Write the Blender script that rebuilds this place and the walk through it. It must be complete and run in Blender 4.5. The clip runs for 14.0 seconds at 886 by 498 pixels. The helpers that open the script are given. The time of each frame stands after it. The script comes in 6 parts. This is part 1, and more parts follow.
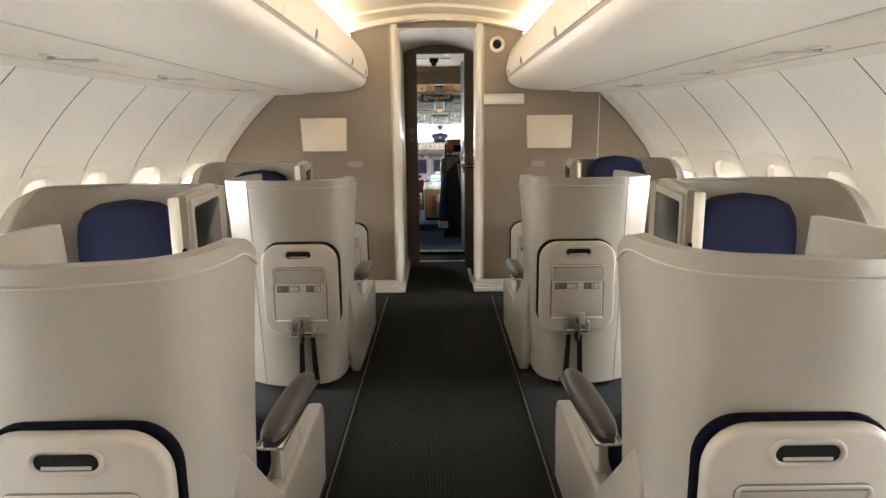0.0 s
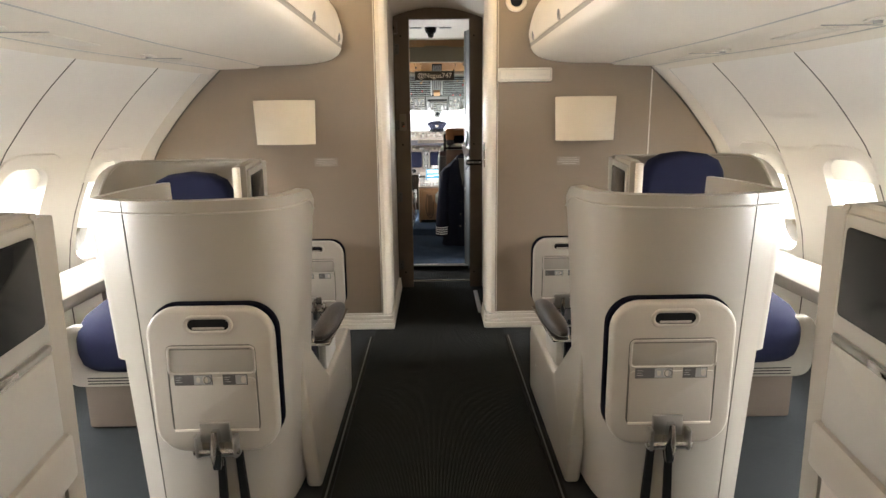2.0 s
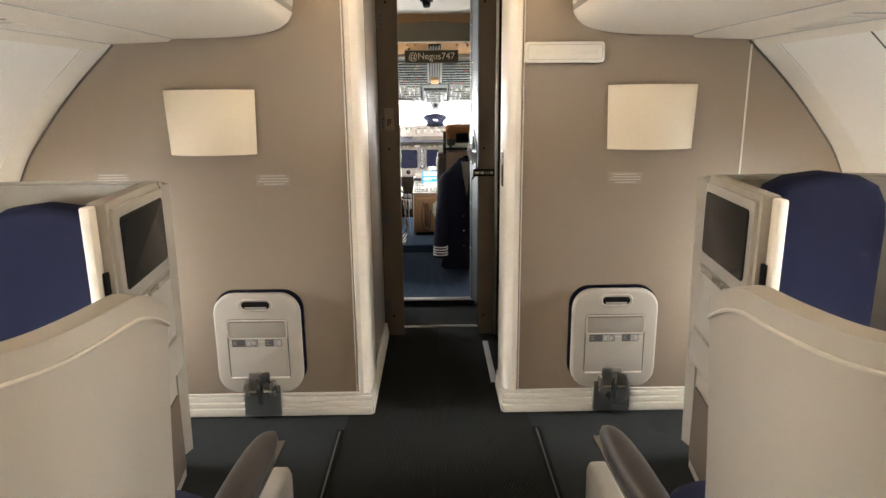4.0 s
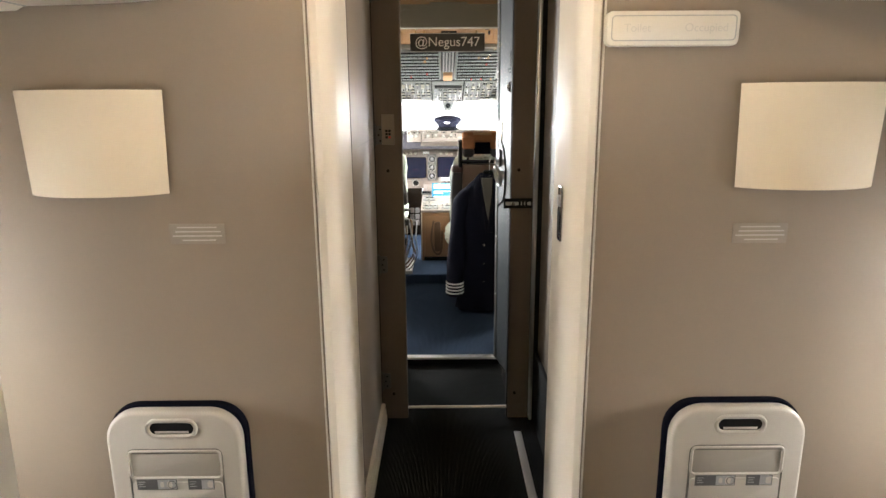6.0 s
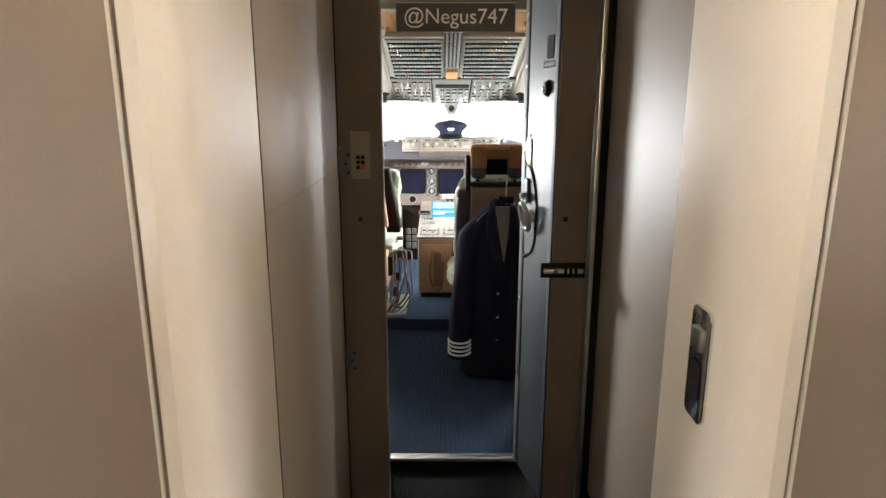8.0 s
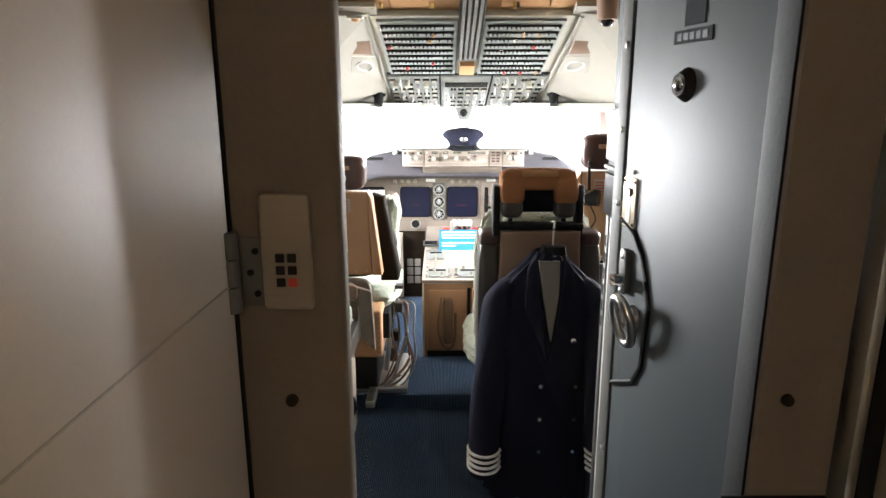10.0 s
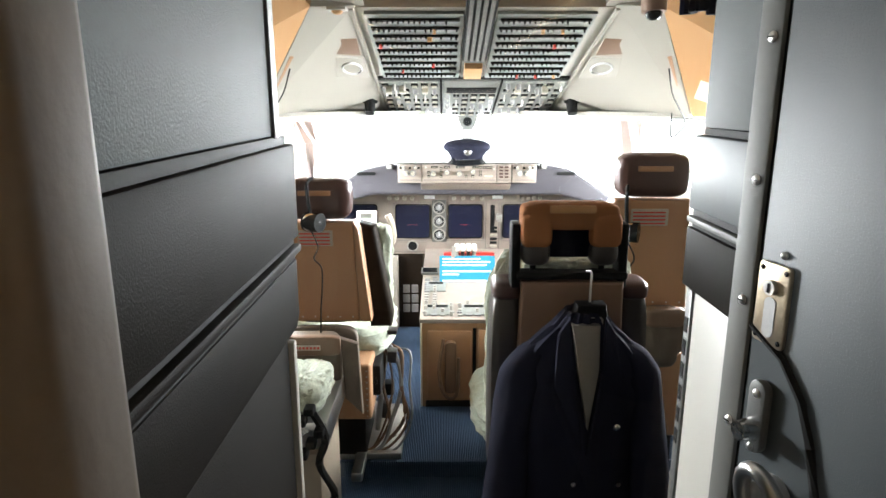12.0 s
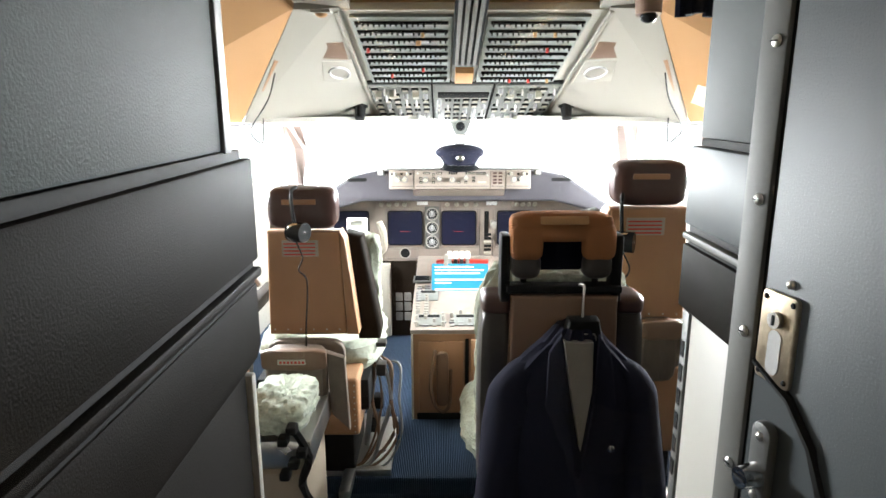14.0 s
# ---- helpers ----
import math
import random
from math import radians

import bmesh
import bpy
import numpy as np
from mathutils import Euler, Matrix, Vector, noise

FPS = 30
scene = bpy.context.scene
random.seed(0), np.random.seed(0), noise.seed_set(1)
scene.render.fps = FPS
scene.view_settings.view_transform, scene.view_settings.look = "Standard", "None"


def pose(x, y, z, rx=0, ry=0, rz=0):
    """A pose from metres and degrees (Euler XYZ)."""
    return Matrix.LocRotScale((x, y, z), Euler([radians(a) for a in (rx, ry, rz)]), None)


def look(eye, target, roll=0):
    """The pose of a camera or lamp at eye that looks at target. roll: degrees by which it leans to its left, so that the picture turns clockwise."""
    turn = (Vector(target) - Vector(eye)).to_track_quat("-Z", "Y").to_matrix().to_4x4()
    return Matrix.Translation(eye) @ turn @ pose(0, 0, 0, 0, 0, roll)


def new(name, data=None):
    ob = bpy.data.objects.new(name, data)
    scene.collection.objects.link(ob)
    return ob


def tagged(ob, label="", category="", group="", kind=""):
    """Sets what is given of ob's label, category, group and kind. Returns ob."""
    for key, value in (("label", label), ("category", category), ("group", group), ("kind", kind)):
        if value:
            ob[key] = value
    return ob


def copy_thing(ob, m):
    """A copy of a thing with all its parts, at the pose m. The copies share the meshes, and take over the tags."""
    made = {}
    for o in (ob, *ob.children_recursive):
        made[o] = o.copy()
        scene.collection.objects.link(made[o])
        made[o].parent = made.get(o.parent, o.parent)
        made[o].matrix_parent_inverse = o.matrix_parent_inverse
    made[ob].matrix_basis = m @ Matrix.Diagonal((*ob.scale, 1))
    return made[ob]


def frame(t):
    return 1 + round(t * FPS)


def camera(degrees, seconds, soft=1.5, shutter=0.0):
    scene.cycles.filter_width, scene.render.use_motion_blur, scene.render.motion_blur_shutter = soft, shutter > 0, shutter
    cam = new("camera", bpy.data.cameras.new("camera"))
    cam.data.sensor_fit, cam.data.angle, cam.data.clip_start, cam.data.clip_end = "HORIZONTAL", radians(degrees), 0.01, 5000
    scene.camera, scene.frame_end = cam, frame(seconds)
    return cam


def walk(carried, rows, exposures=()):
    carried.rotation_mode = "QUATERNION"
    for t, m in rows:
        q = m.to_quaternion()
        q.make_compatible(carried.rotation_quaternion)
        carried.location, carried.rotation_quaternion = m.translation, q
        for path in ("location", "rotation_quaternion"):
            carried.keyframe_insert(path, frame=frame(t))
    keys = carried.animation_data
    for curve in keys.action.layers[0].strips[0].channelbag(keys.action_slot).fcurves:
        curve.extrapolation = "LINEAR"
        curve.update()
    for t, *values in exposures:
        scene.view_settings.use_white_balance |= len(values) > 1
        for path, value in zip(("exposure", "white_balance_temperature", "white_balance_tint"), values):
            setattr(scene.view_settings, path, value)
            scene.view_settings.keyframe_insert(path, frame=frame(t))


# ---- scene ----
cam = camera(71.0, 14.0)
PATH = [
    (0, (0.008, 0.288, 1.291), (0.017, 2.252, 0.913), -0.6),
    (0.5, (0.003, 0.605, 1.292), (0.014, 2.567, 0.906), -0.7),
    (1, (0.005, 0.878, 1.286), (0.019, 2.838, 0.889), -0.6),
    (1.5, (0.0, 1.181, 1.296), (0.022, 3.14, 0.892), -0.6),
    (2, (-0.018, 1.485, 1.28), (0.006, 3.441, 0.866), -0.6),
    (2.5, (-0.022, 1.751, 1.28), (0.005, 3.704, 0.851), -0.6),
    (3, (0.006, 2.065, 1.298), (0.039, 4.016, 0.859), -0.6),
    (5.5, (-0.036, 3.396, 1.331), (-0.027, 5.344, 0.877), -0.4),
    (6, (-0.033, 3.633, 1.35), (-0.031, 5.579, 0.892), -0.4),
    (6.5, (-0.004, 3.893, 1.361), (-0.001, 5.839, 0.899), -0.4),
    (7, (0.011, 4.101, 1.383), (0.013, 6.046, 0.92), -0.2),
    (7.5, (-0.011, 4.319, 1.381), (-0.008, 6.265, 0.917), 0.1),
    (10, (-0.086, 5.517, 1.395), (-0.093, 7.462, 0.931), -0.1),
    (10.5, (-0.063, 5.708, 1.408), (-0.069, 7.654, 0.944), 0.1),
    (11, (-0.061, 5.858, 1.404), (-0.066, 7.803, 0.941), 0.1),
    (11.5, (-0.087, 5.95, 1.42), (-0.089, 7.896, 0.958), 0.0),
    (12, (-0.103, 5.996, 1.426), (-0.103, 7.942, 0.965), -0.0),
    (12.5, (-0.1, 6.033, 1.43), (-0.101, 7.98, 0.973), -0.0),
    (13, (-0.092, 6.042, 1.442), (-0.09, 7.99, 0.986), -0.0),
    (13.5, (-0.08, 6.058, 1.44), (-0.079, 8.005, 0.985), 0.0),
    (14, (-0.073, 6.068, 1.434), (-0.068, 8.016, 0.982), -0.1),
]
EXPOSURES = [(0, -0.3, 6450, 10), (1.5, -0.2, 6450, 10), (3.0, -0.04, 6500, 10), (5.5, 0.12, 6550, 10), (6.5, -0.08, 6550, 10), (7.7, -0.15, 6550, 10), (9.8, 0.1, 6550, 11), (10.4, 0.1, 6450, 9), (11.0, 0.0, 6400, 8), (12.0, -0.08, 6400, 8), (14, -0.08, 6400, 8)]
COVE_W, DAY_W, SKY_GLOW, WIND_W = 24, 1060, 2.6, 112
walk(cam, [(t, look(eye, target, roll)) for t, eye, target, roll in PATH], EXPOSURES)

# ---- world and light ----
world = bpy.data.worlds.new("world")
scene.world = world
world.use_nodes = True
wn = world.node_tree
sky = wn.nodes.new("ShaderNodeTexSky")
sky.sky_type = "NISHITA"
sky.sun_disc = False
sky.sun_elevation = radians(50)
sky.sun_rotation = radians(20)
wn.links.new(sky.outputs[0], wn.nodes["Background"].inputs[0])
wn.nodes["Background"].inputs[1].default_value = 0.15


def lamp(name, kind, m, energy, color, **kw):
    d = bpy.data.lights.new(name, kind)
    d.energy, d.color = energy, color
    if kind == "AREA":
        d.shape, d.size, d.size_y = "RECTANGLE", kw["sx"], kw["sy"]
    if kind == "SUN":
        d.angle = kw["angle"]
    ob = new(name, d)
    ob.matrix_world = m
    return ob


lamp("sun", "SUN", look((0, 0, 0), (-0.35, -0.8, -1.0)), 2.5, (1, 0.96, 0.9), angle=radians(0.6))
DAY = (1.0, 0.985, 0.96)
WARM = (1.0, 0.77, 0.48)

# ---- materials ----


def pmat(name, col, rough=0.5, metal=0.0, var=0.08, scale=6.0, fine=180.0, bump=0.15, coat=0.0, vary=0.0, spec=0.5, sheen=0.0):
    """Principled surface with broad mottling, fine grain and a little relief."""
    mt = bpy.data.materials.new(name)
    mt.use_nodes = True
    n, l = mt.node_tree.nodes, mt.node_tree.links
    b = n["Principled BSDF"]
    tc = n.new("ShaderNodeTexCoord")
    big, small = n.new("ShaderNodeTexNoise"), n.new("ShaderNodeTexNoise")
    big.inputs["Scale"].default_value, small.inputs["Scale"].default_value = scale, fine
    big.inputs["Detail"].default_value = 5
    small.inputs["Detail"].default_value = 3
    for t in (big, small):
        l.new(tc.outputs["Object"], t.inputs["Vector"])
    mix = n.new("ShaderNodeMath")
    mix.operation = "MULTIPLY_ADD"
    l.new(big.outputs[0], mix.inputs[0])
    mix.inputs[1].default_value = 0.65
    half = n.new("ShaderNodeMath")
    half.operation = "MULTIPLY"
    half.inputs[1].default_value = 0.35
    l.new(small.outputs[0], half.inputs[0])
    l.new(half.outputs[0], mix.inputs[2])
    ramp = n.new("ShaderNodeValToRGB")
    e = ramp.color_ramp.elements
    e[0].position, e[1].position = 0.3, 0.7
    e[0].color = (*[c * (1 - var) for c in col], 1)
    e[1].color = (*[min(1, c * (1 + var)) for c in col], 1)
    l.new(mix.outputs[0], ramp.inputs[0])
    out = ramp.outputs[0]
    if vary:
        oi = n.new("ShaderNodeObjectInfo")
        hsv = n.new("ShaderNodeHueSaturation")
        mr = n.new("ShaderNodeMapRange")
        mr.inputs["To Min"].default_value, mr.inputs["To Max"].default_value = 1 - vary, 1 + vary
        l.new(oi.outputs["Random"], mr.inputs["Value"])
        l.new(mr.outputs[0], hsv.inputs["Value"])
        l.new(out, hsv.inputs["Color"])
        out = hsv.outputs[0]
    l.new(out, b.inputs["Base Color"])
    rr = n.new("ShaderNodeMapRange")
    rr.inputs["To Min"].default_value, rr.inputs["To Max"].default_value = max(0.02, rough - 0.025), min(1, rough + 0.025)
    l.new(big.outputs[0], rr.inputs["Value"])
    l.new(rr.outputs[0], b.inputs["Roughness"])
    b.inputs["Metallic"].default_value = metal
    b.inputs["Specular IOR Level"].default_value = spec
    b.inputs["Coat Weight"].default_value = coat
    b.inputs["Sheen Weight"].default_value = sheen
    if bump:
        bp = n.new("ShaderNodeBump")
        bp.inputs["Strength"].default_value, bp.inputs["Distance"].default_value = bump, 0.002
        l.new(small.outputs[0], bp.inputs["Height"])
        l.new(bp.outputs[0], b.inputs["Normal"])
    return mt


def weave(name, col, col2, scale, rough=0.85, bump=0.5, direction="X", dist=0.0015, sheen=0.0):
    """Ribbed or woven textile: fine bands across one axis with mottling."""
    mt = pmat(name, col, rough, var=0.16, scale=3.5, fine=420, bump=0, sheen=sheen, spec=0.12)
    n, l = mt.node_tree.nodes, mt.node_tree.links
    b = n["Principled BSDF"]
    wv = n.new("ShaderNodeTexWave")
    wv.bands_direction = direction
    wv.inputs["Scale"].default_value = scale
    wv.inputs["Distortion"].default_value = 1.4
    wv.inputs["Detail"].default_value = 2
    wv.inputs["Detail Scale"].default_value = 3
    tc = n.new("ShaderNodeTexCoord")
    l.new(tc.outputs["Object"], wv.inputs["Vector"])
    mx = n.new("ShaderNodeMixRGB")
    mx.inputs[2].default_value = (*col2, 1)
    src = b.inputs["Base Color"].links[0].from_socket
    fac = n.new("ShaderNodeMath")
    fac.operation = "MULTIPLY"
    fac.inputs[1].default_value = 0.55
    l.new(wv.outputs["Fac"], fac.inputs[0])
    l.new(fac.outputs[0], mx.inputs[0])
    l.new(src, mx.inputs[1])
    l.new(mx.outputs[0], b.inputs["Base Color"])
    bp = n.new("ShaderNodeBump")
    bp.inputs["Strength"].default_value, bp.inputs["Distance"].default_value = bump, dist
    l.new(wv.outputs["Fac"], bp.inputs["Height"])
    l.new(bp.outputs[0], b.inputs["Normal"])
    return mt


def glow(name, col, strength):
    mt = bpy.data.materials.new(name)
    mt.use_nodes = True
    n, l = mt.node_tree.nodes, mt.node_tree.links
    n.remove(n["Principled BSDF"])
    em = n.new("ShaderNodeEmission")
    em.inputs[0].default_value, em.inputs[1].default_value = (*col, 1), strength
    l.new(em.outputs[0], n["Material Output"].inputs[0])
    return mt


BEIGE = pmat("beige_shell_plastic", (0.315, 0.292, 0.255), 0.3, var=0.01, scale=3, fine=260, bump=0)
BEIGE2 = pmat("beige_tray_plastic", (0.4, 0.37, 0.325), 0.36, var=0.012, scale=4, fine=300, bump=0.08)
CREAM = pmat("cream_trim_plastic", (0.7, 0.66, 0.59), 0.42, var=0.03, scale=3, fine=200, bump=0.06)
WALLP = pmat("cabin_sidewall_plastic", (0.8, 0.775, 0.73), 0.45, var=0.025, scale=2, fine=220, bump=0.06)
SEAM = pmat("dark_seam", (0.11, 0.1, 0.09), 0.7, var=0.1)
TAUPE = pmat("taupe_bulkhead_laminate", (0.248, 0.2, 0.152), 0.5, var=0.05, scale=2.2, fine=420, bump=0.14)
WHITE = pmat("white_gloss_panel", (0.72, 0.665, 0.58), 0.48, var=0.03, scale=3, bump=0.04)
NAVY = weave("navy_upholstery", (0.009, 0.0105, 0.029), (0.015, 0.0175, 0.044), 160, 0.9, 0.35)
NAVYD = pmat("navy_piping", (0.004, 0.0045, 0.009), 0.95, spec=0.04, var=0.2)
CARPET = weave("grey_ribbed_carpet", (0.009, 0.010, 0.0095), (0.024, 0.026, 0.025), 62, 0.95, 0.9, "X", 0.003)
CARPET2 = weave("grey_side_carpet", (0.03, 0.034, 0.036), (0.015, 0.017, 0.018), 75, 0.95, 0.7, "Y", 0.002)
RAIL = pmat("black_rubber_rail", (0.005, 0.005, 0.005), 0.7, var=0.2, spec=0.08)
STEEL = pmat("brushed_steel", (0.55, 0.54, 0.52), 0.28, 1.0, var=0.08, fine=300)
CHROME = pmat("polished_metal", (0.75, 0.75, 0.74), 0.12, 1.0, var=0.04)
LEATHER = pmat("black_brown_leather", (0.028, 0.023, 0.02), 0.38, var=0.2, scale=8, fine=260, bump=0.35)
SCREEN = pmat("dark_screen_glass", (0.012, 0.013, 0.014), 0.2, var=0.1, bump=0.0, spec=0.1)
GREYD = pmat("pale_grey_trim_panel", (0.34, 0.328, 0.3), 0.42, var=0.03, bump=0.1)
DARK = pmat("black_void_plastic", (0.006, 0.006, 0.006), 0.7, spec=0.15, var=0.1)
LABEL = pmat("grey_print_label", (0.2, 0.2, 0.2), 0.5, var=0.15)
LABEL2 = pmat("silver_print_label", (0.42, 0.42, 0.41), 0.5, var=0.1)
SHADE = pmat("cream_lamp_shade", (0.72, 0.63, 0.49), 0.6, var=0.02, fine=320, bump=0.1)
CEILW = pmat("ceiling_cream_panel", (0.78, 0.72, 0.62), 0.5, var=0.02, bump=0.05)
COVE = glow("cove_light_tube", (1.0, 0.72, 0.38), 9)


def thin_pane(name):
    """Thin clear pane: straight-through light with a little gloss at grazing angles."""
    mt = bpy.data.materials.new(name)
    mt.use_nodes = True
    n, l = mt.node_tree.nodes, mt.node_tree.links
    n.remove(n["Principled BSDF"])
    tr, gl, mx, fr = n.new("ShaderNodeBsdfTransparent"), n.new("ShaderNodeBsdfGlossy"), n.new("ShaderNodeMixShader"), n.new("ShaderNodeFresnel")
    gl.inputs["Roughness"].default_value = 0.03
    fr.inputs["IOR"].default_value = 1.2
    l.new(fr.outputs[0], mx.inputs[0])
    l.new(tr.outputs[0], mx.inputs[1])
    l.new(gl.outputs[0], mx.inputs[2])
    l.new(mx.outputs[0], n["Material Output"].inputs[0])
    return mt


GLASS = thin_pane("window_glass")
BLIND = pmat("cream_window_blind", (0.8, 0.77, 0.7), 0.7, var=0.03, fine=200, bump=0.05)
BLIND.node_tree.nodes["Principled BSDF"].inputs["Transmission Weight"].default_value = 0.35
POSTB = pmat("beige_corner_post", (0.27, 0.22, 0.165), 0.5)
PALE = pmat("pale_grey_door", (0.38, 0.365, 0.325), 0.45, var=0.05, scale=5, bump=0.08)
GREYF = pmat("grey_painted_door_frame", (0.135, 0.11, 0.09), 0.6, spec=0.08, var=0.09, scale=5, bump=0.12)
DOORM = pmat("blue_grey_door_paint", (0.042, 0.049, 0.052), 0.5, var=0.12, scale=4, fine=450, bump=0.12, spec=0.24)
LINEN = pmat("grey_embossed_laminate", (0.03, 0.037, 0.035), 0.6, var=0.3, scale=110, fine=420, bump=0.3, spec=0.1)
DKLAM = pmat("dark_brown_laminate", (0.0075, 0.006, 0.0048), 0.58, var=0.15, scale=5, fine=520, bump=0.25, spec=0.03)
DKPAN = pmat("dark_brown_grey_panel", (0.0155, 0.0115, 0.0085), 0.6, spec=0.05, var=0.1, scale=5, fine=700, bump=0.12)
BLUEC = weave("blue_cockpit_carpet", (0.018, 0.034, 0.066), (0.085, 0.128, 0.2), 46, 0.95, 1.0, "X", 0.004)
BROWN = pmat("tan_brown_seat_shell", (0.34, 0.185, 0.098), 0.45, var=0.08, scale=6, bump=0.12)
BROWND = pmat("dark_brown_panel", (0.15, 0.09, 0.058), 0.45, var=0.1, scale=5, bump=0.15)
TWEED = weave("rust_brown_tweed", (0.4, 0.175, 0.075), (0.16, 0.07, 0.035), 105, 0.95, 1.0, "DIAGONAL", 0.002)
MAROON = pmat("dark_maroon_leather", (0.05, 0.022, 0.018), 0.34, var=0.15, fine=220, bump=0.3)
FLEECE = pmat("pale_green_sheepskin", (0.38, 0.41, 0.33), 0.95, var=0.3, scale=60, fine=240, bump=1.0)
COCKP = pmat("cream_cockpit_lining", (0.33, 0.312, 0.272), 0.5, var=0.05, scale=4, bump=0.1)
ORANGE = pmat("tan_orange_lining", (0.42, 0.23, 0.1), 0.6, var=0.06, scale=4, bump=0.1)
PANELG = pmat("beige_instrument_panel", (0.23, 0.19, 0.16), 0.5, var=0.16, scale=14, bump=0.1)
PANELD = pmat("dark_breaker_panel", (0.2, 0.215, 0.205), 0.55, var=0.12, scale=10, bump=0.1)
PANELM = pmat("grey_switch_panel", (0.155, 0.16, 0.148), 0.5, var=0.08, scale=10, bump=0.1)
KNOB = pmat("pale_knob", (0.24, 0.225, 0.2), 0.4, var=0.1)
REDK = pmat("red_cap", (0.45, 0.03, 0.02), 0.4)
CYAN = pmat("cyan_notice_card", (0.008, 0.16, 0.27), 0.5, var=0.03, bump=0.02)
WHITEP = pmat("white_print", (0.85, 0.85, 0.85), 0.5, var=0.02, bump=0)
JACKET = weave("navy_wool_jacket", (0.0115, 0.012, 0.023), (0.023, 0.025, 0.042), 220, 0.95, 0.35)
LINING = pmat("grey_satin_lining", (0.16, 0.15, 0.13), 0.4, var=0.15, scale=12)
BROWNP = pmat("purple_brown_glareshield", (0.032, 0.029, 0.036), 0.75, var=0.08, bump=0.2)
ALU = pmat("bare_aluminium", (0.66, 0.66, 0.65), 0.3, 1.0, var=0.1, fine=260)
STRAP = pmat("tan_webbing", (0.15, 0.09, 0.055), 0.85, var=0.25, fine=300, bump=0.4)
FOIL = pmat("silver_tape", (0.72, 0.72, 0.72), 0.3, 0.6, var=0.08, bump=0.4)
CHANP = pmat("grey_painted_channel", (0.11, 0.108, 0.1), 0.55, var=0.12, fine=260, spec=0.2)
PLAC = pmat("dull_grey_placard", (0.035, 0.04, 0.042), 0.85, var=0.1, spec=0.05)
SATCHEL = pmat("worn_grey_brown_leather", (0.11, 0.085, 0.064), 0.55, var=0.3, scale=18, fine=240, bump=0.5)
IVORY = pmat("ivory_switch_cap", (0.36, 0.33, 0.27), 0.45, var=0.1)
CHANNEL = pmat("grey_metal_channel", (0.1, 0.1, 0.097), 0.45, 0.4, var=0.1, fine=260)
POSTM = pmat("pinkish_window_post", (0.22, 0.165, 0.145), 0.5)
TAGD = pmat("dark_print_strip", (0.08, 0.08, 0.08), 0.5, var=0.2)
TAGL = pmat("pale_print_icon", (0.3, 0.3, 0.3), 0.5, var=0.1)
STRIPB = pmat("grey_brown_strip", (0.3, 0.27, 0.22), 0.4)
PASSW = pmat("cream_passage_wall", (0.41, 0.35, 0.285), 0.45, var=0.04, bump=0.06)
OLIVE = pmat("olive_brown_beam", (0.17, 0.145, 0.095), 0.5, var=0.08)
PRINT = pmat("faded_white_print", (0.46, 0.42, 0.37), 0.5)
YELLOW = pmat("yellow_paint", (0.6, 0.42, 0.03), 0.5)

# ---- mesh helpers ----


def thing(name, at, label, category, group=""):
    ob = new(name)
    ob.location = at
    ob.empty_display_size = 0.1
    return tagged(ob, label, category, group)


def mesh_ob(name, bm, material, smooth=True):
    bmesh.ops.recalc_face_normals(bm, faces=bm.faces)
    me = bpy.data.meshes.new(name)
    bm.to_mesh(me)
    bm.free()
    for mt in material if isinstance(material, (list, tuple)) else (material,):
        me.materials.append(mt)
    if smooth:
        me.shade_smooth()
        me.set_sharp_from_angle(angle=radians(35))
    return new(name, me)


def part(name, bm, material, parent, label="", smooth=True):
    ob = mesh_ob(name, bm, material, smooth)
    ob.parent = parent
    if label:
        tagged(ob, label)
    return ob


def struct(name, bm, material, label, category, smooth=True):
    return tagged(mesh_ob(name, bm, material, smooth), label, category, kind="structure")


def solid(name, bm, material, label, category, group=""):
    return tagged(mesh_ob(name, bm, material), label, category, group)


def box(x0, x1, y0, y1, z0, z1, bev=0.004, seg=2, m=None, bm=None):
    bm = bm or bmesh.new()
    r = bmesh.ops.create_cube(bm, size=1)
    mm = Matrix.Translation(((x0 + x1) / 2, (y0 + y1) / 2, (z0 + z1) / 2)) @ Matrix.Diagonal((abs(x1 - x0), abs(y1 - y0), abs(z1 - z0), 1))
    bmesh.ops.transform(bm, matrix=(m @ mm) if m else mm, verts=r["verts"])
    if bev:
        es = list({e for v in r["verts"] for e in v.link_edges})
        bmesh.ops.bevel(bm, geom=es, offset=min(bev, 0.45 * min(abs(x1 - x0), abs(y1 - y0), abs(z1 - z0))), segments=seg, affect="EDGES", profile=0.5)
    return bm


def cyl(a, b, r, r2=None, n=16, bm=None, bev=0):
    bm = bm or bmesh.new()
    a, b = Vector(a), Vector(b)
    d = b - a
    m = Matrix.Translation((a + b) / 2) @ d.to_track_quat("Z", "Y").to_matrix().to_4x4()
    bmesh.ops.create_cone(bm, cap_ends=True, segments=n, radius1=r, radius2=r if r2 is None else r2, depth=d.length, matrix=m)
    return bm


def ball(c, rx, ry, rz, n=14, bm=None, m=None):
    bm = bm or bmesh.new()
    mm = Matrix.Translation(c) @ (m or Matrix()) @ Matrix.Diagonal((rx, ry, rz, 1))
    bmesh.ops.create_uvsphere(bm, u_segments=n, v_segments=max(6, n // 2), radius=1, matrix=mm)
    return bm


